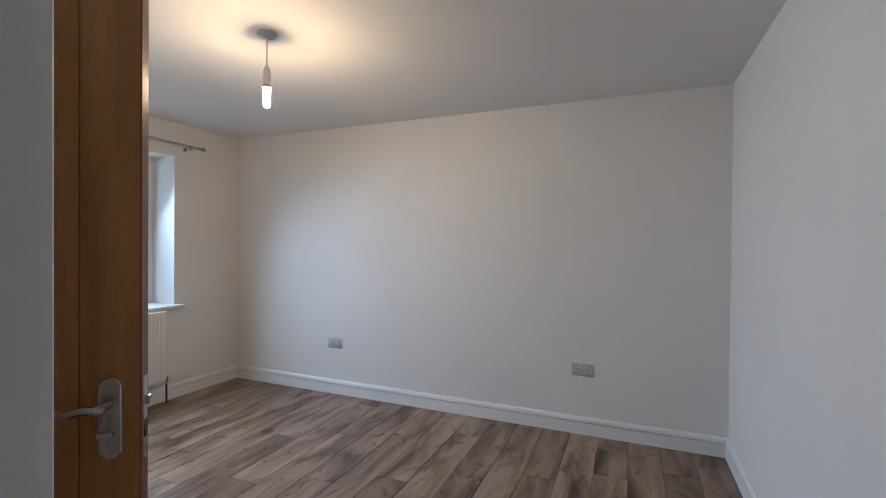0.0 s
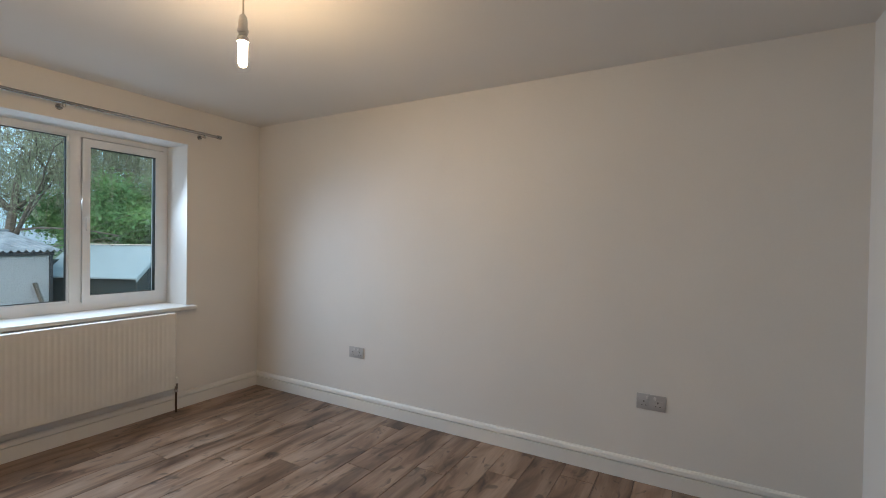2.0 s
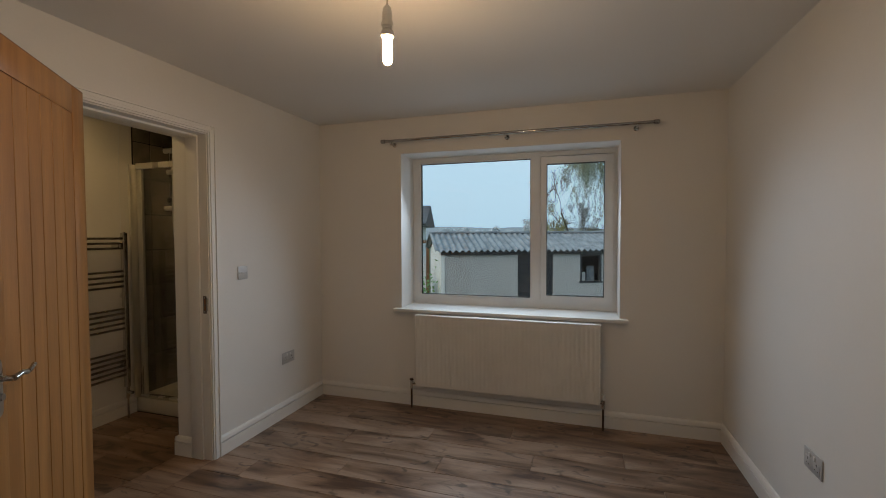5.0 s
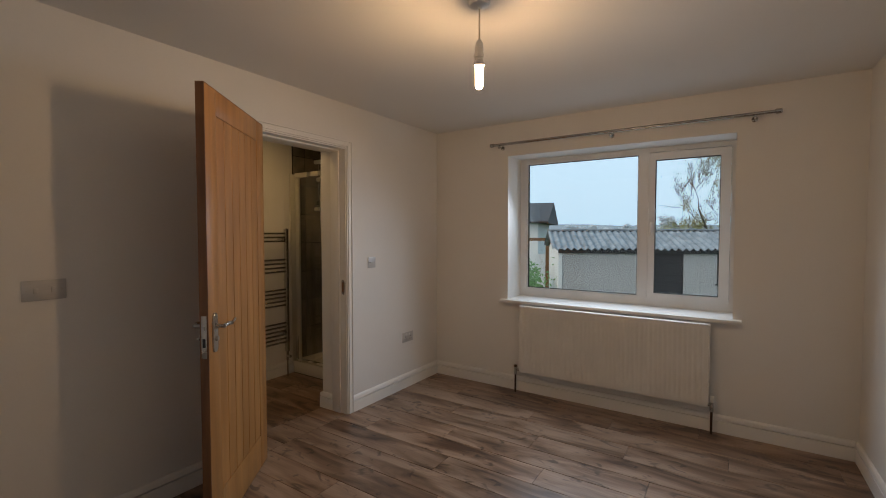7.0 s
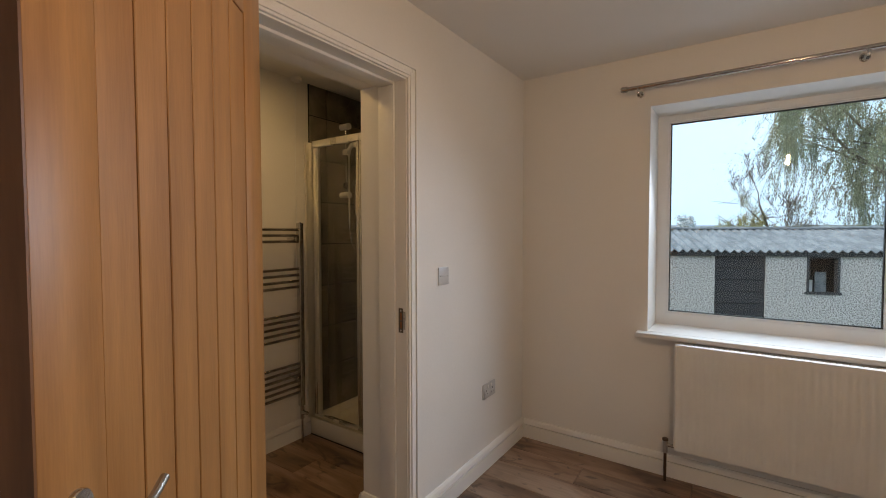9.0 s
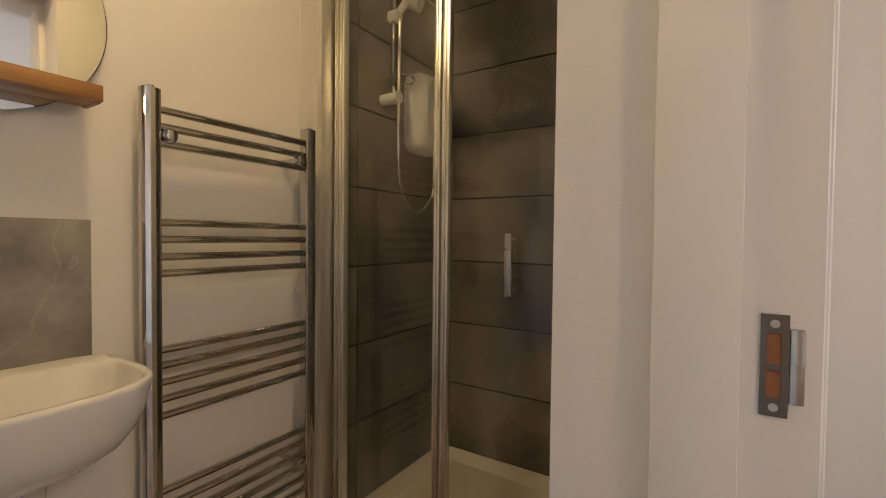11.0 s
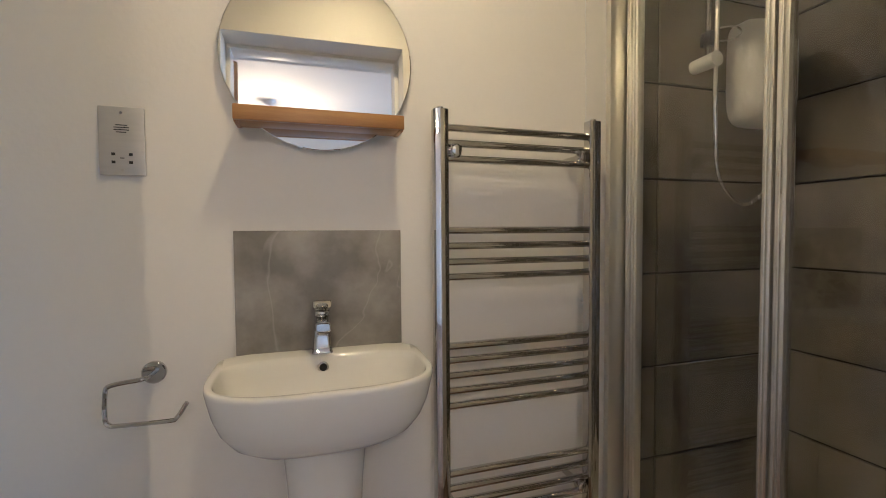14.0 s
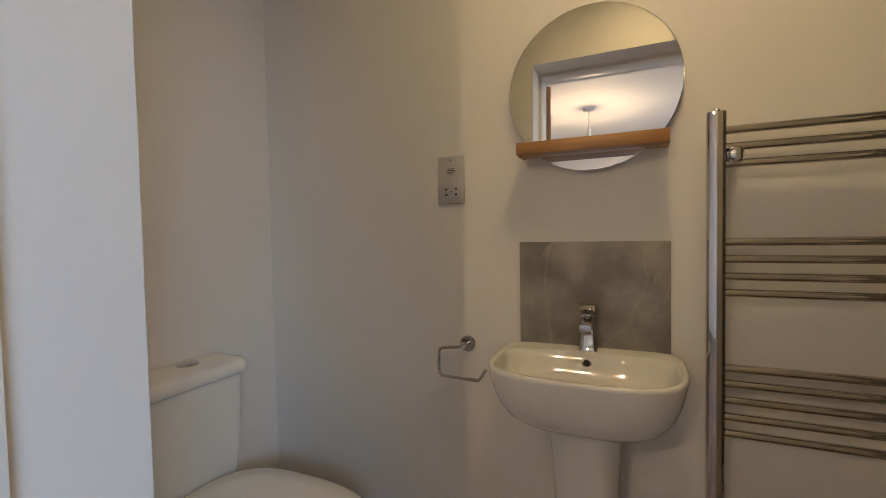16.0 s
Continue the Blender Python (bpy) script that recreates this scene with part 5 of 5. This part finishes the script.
tree("evergreen_tree", (-14.4, 9.4, GZ), 2.8, 1.4, EL, GREENLEAF, 24, leaves=52000, leaf=0.085, trunk_r=0.12, front=-13.2)
AL = "tall tree with dull yellowing leaves"
tree("autumn_tree", (-18.0, 15.4, GZ), 9.6, 3.4, AL, DULLLEAF, 31, leaves=60000, leaf=0.10, trunk_r=0.2)
tree("autumn_tree", (-17.0, 12.0, GZ), 8.0, 3.0, AL, DULLLEAF, 32, leaves=60000, leaf=0.10, trunk_r=0.18)
tree("laurel_bush", (-9.9, -2.1, GZ), 1.6, 0.55, "glossy green garden bush beside the garage", GREENLEAF, 41, leaves=10000, leaf=0.08, trunk_r=0.04, levels=3)

# neighbouring white house with a dark roof
nh = thing("neighbour_house", (-27, -10.6, GZ), "white rendered house with dark tiled roof", "house", rz=15)
part("wall", blocks((-8, 0, -6, 2.2, 0, 3.3)), RENDERW, nh, local=True)
bm = bmesh.new()
prism(bm, [(0.5, 3.25), (-3.9, 4.7), (-8.5, 3.25), (-8.5, 3.1), (0.5, 3.1)], (0, 2.9, 0), (0, -7, 0))
part("roof", bm, ROOFT, nh, local=True, smooth=0)
part("gutter", B(0.5, 0.6, -6.9, 2.9, 3.12, 3.22, bevel=0.02), FASCIA, nh, local=True)
wn_ = part("window", B(0.0, 0.03, 0.4, 1.4, 1.4, 2.5), FASCIA, nh, local=True)
fence = thing("painted_fence", (-13.5, -4.1, GZ), "brown panel fence beside the garden", "fence", rz=GA)
for k in range(6):
    part("post", B(-0.05, 0.05, k * 0.9 - 3.2, k * 0.9 - 3.1, 0, 2.3), OAKEDGE, fence, local=True)
part("rail", B(-0.03, 0.03, -3.2, 1.4, 2.2, 2.3), OAKEDGE, fence, local=True)
bm = bmesh.new()
for k in range(30):
    box(bm, -0.015, 0.01, -3.2 + k * 0.15, -3.06 + k * 0.15, 0.05, 1.75)
part("boarding", bm, RENDERW, fence, local=True)

# wooded hills far off, with distance haze painted into their colour
def hill(name, x, y0, y1, base, top, seed, label):
    rng = random.Random(seed)
    bm = bmesh.new()
    n = 220
    ph = [rng.uniform(0, 6.28) for _ in range(6)]
    lo, hi = [], []
    for i in range(n + 1):
        f = i / n
        y = y0 + (y1 - y0) * f
        z = top * (0.78 + 0.10 * math.sin(5 * f + ph[0]) + 0.07 * math.sin(13 * f + ph[1]) + 0.03 * math.sin(61 * f + ph[2]) + 0.02 * math.sin(127 * f + ph[3])) + rng.uniform(-0.012, 0.012) * top
        lo.append((bm.verts.new((x, y, base)), bm.verts.new((x - 30, y, base))))
        hi.append((bm.verts.new((x - 6, y, z)), bm.verts.new((x - 30, y, z))))
    for i in range(n):
        bm.faces.new((lo[i][0], lo[i + 1][0], hi[i + 1][0], hi[i][0]))
        bm.faces.new((hi[i][0], hi[i + 1][0], hi[i + 1][1], hi[i][1]))
        bm.faces.new((lo[i][1], hi[i][1], hi[i + 1][1], lo[i + 1][1]))
    return single(name, bm, HAZE, label, "backdrop", "structure", 0)


hill("backdrop", -190, -260, 230, GZ, 6.4, 3, "wooded ridge far beyond the gardens, tinted with painted haze")
# far trees, their haze put into the leaf colour
tree("far_tree", (-62, -5.0, GZ), 2.7, 1.5, "round tree beyond the garage, tinted with painted haze", FARLEAF, 51, leaves=16000, leaf=0.2, trunk_r=0.2)
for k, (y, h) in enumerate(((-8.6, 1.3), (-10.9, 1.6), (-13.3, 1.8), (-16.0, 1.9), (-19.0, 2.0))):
    tree("far_tree", (-66 - k % 2, y, GZ), h, 1.35, "tree in a far hedgerow, tinted with painted haze", FARLEAF, 60 + k, leaves=12000, leaf=0.22, trunk_r=0.2)

# ---- floor planks ----
PW, PL = 0.1925, 1.285


def plank_mesh(x0, x1, y0, y1):
    g, zt, c, e = 0.0008, 0.0, 0.0020, 0.0005
    xa, xb, ya, yb = -(x1 - x0) / 2 + g, (x1 - x0) / 2 - g, -(y1 - y0) / 2 + g, (y1 - y0) / 2 - g
    v = [(xa, ya, -0.011), (xb, ya, -0.011), (xb, yb, -0.011), (xa, yb, -0.011), (xa, ya, zt - c), (xb, ya, zt - c), (xb, yb, zt - c), (xa, yb, zt - c),
         (xa + c, ya + e, zt), (xb - c, ya + e, zt), (xb - c, yb - e, zt), (xa + c, yb - e, zt)]
    f = [(8, 9, 10, 11)] + [(a, (a + 1) % 4, (a + 1) % 4 + 4, a + 4) for a in range(4)] + [(a + 4, (a + 1) % 4 + 4, (a + 1) % 4 + 8, a + 8) for a in range(4)]
    me = bpy.data.meshes.new("plank")
    me.from_pydata(v, [], f)
    me.materials.append(FLOORW)
    return me


PLANKS = {}


def lay(x0, x1, y0, y1, shift):
    nrow = 0
    x = x0
    while x < x1 - 0.005:
        xe = min(x + PW, x1)
        y = y0 - ((nrow * 0.43 + shift) % 1.0) * PL
        while y < y1:
            a, b = max(y, y0), min(y + PL, y1)
            if b - a > 0.02:
                key = (round(xe - x, 4), round(b - a, 4))
                if key not in PLANKS:
                    PLANKS[key] = plank_mesh(x, xe, a, b)
                ob = new("plank", PLANKS[key])
                ob.location = ((x + xe) / 2, (a + b) / 2, 0)
                ob.parent = floor
            y += PL
        x += PW
        nrow += 1


XS = W
lay(XS, E, S, NE, 0.2)
lay(DX0, DX1, BN, S - 0.0005, 0.66)
lay(-2.50, BE, BS, BN - 0.0005, 0.31)
lay(-0.17, E, -1.9, S - 0.0005, 0.5)

# ---- shower tiles ----
TILES = {}


def tile_obj(parent, w, h, centre, axis):
    """axis: 'x' faces +x, 'y' faces +y, 'n' faces -y."""
    key = (round(w, 3), round(h, 3))
    if key not in TILES:
        TILES[key] = mesh_of("tile", B(-w / 2, w / 2, 0, 0.008, -h / 2, h / 2, bevel=0.0012, seg=1), TILE)
    ob = new("tile", TILES[key])
    ob.matrix_basis = Matrix.Translation(centre) @ pose(0, 0, 0, 0, 0, {"x": -90, "y": 0, "n": 180}[axis])
    ob.parent = parent


JZ = [0.118] + [0.4305 + 0.2935 * k for k in range(7)] + [H]
g = 0.0075
structure("wall_shower_west", blocks((W, BW, BS, SN, 0, H)), GROUT, "dark tiled back wall of the shower", "wall")
wsw = bpy.data.objects["wall_shower_west"]
for z0, z1 in zip(JZ, JZ[1:]):
    for y0, y1 in ((BS + 0.004, -0.709), (-0.709, SN)):
        tile_obj(wsw, y1 - y0 - g, z1 - z0 - g, (BW + 0.0005, (y0 + y1) / 2, (z0 + z1) / 2), "x")
wss = structure("wall_shower_south", blocks((BW, -2.52, BS, BS + 0.002, 0.118, H)), GROUT, "dark tiled side wall of the shower with the unit", "wall")
wsn = structure("wall_shower_side", blocks((BW, -2.52, SN - 0.002, SN, 0.118, H)), GROUT, "dark tiled side wall of the shower", "wall")
for z0, z1 in zip(JZ, JZ[1:]):
    for x0, x1 in ((BW + 0.009, -2.674), (-2.674, -2.525)):
        tile_obj(wss, x1 - x0 - g, z1 - z0 - g, ((x0 + x1) / 2, BS + 0.0022, (z0 + z1) / 2), "y")
        tile_obj(wsn, x1 - x0 - g, z1 - z0 - g, ((x0 + x1) / 2, SN - 0.0022, (z0 + z1) / 2), "n")
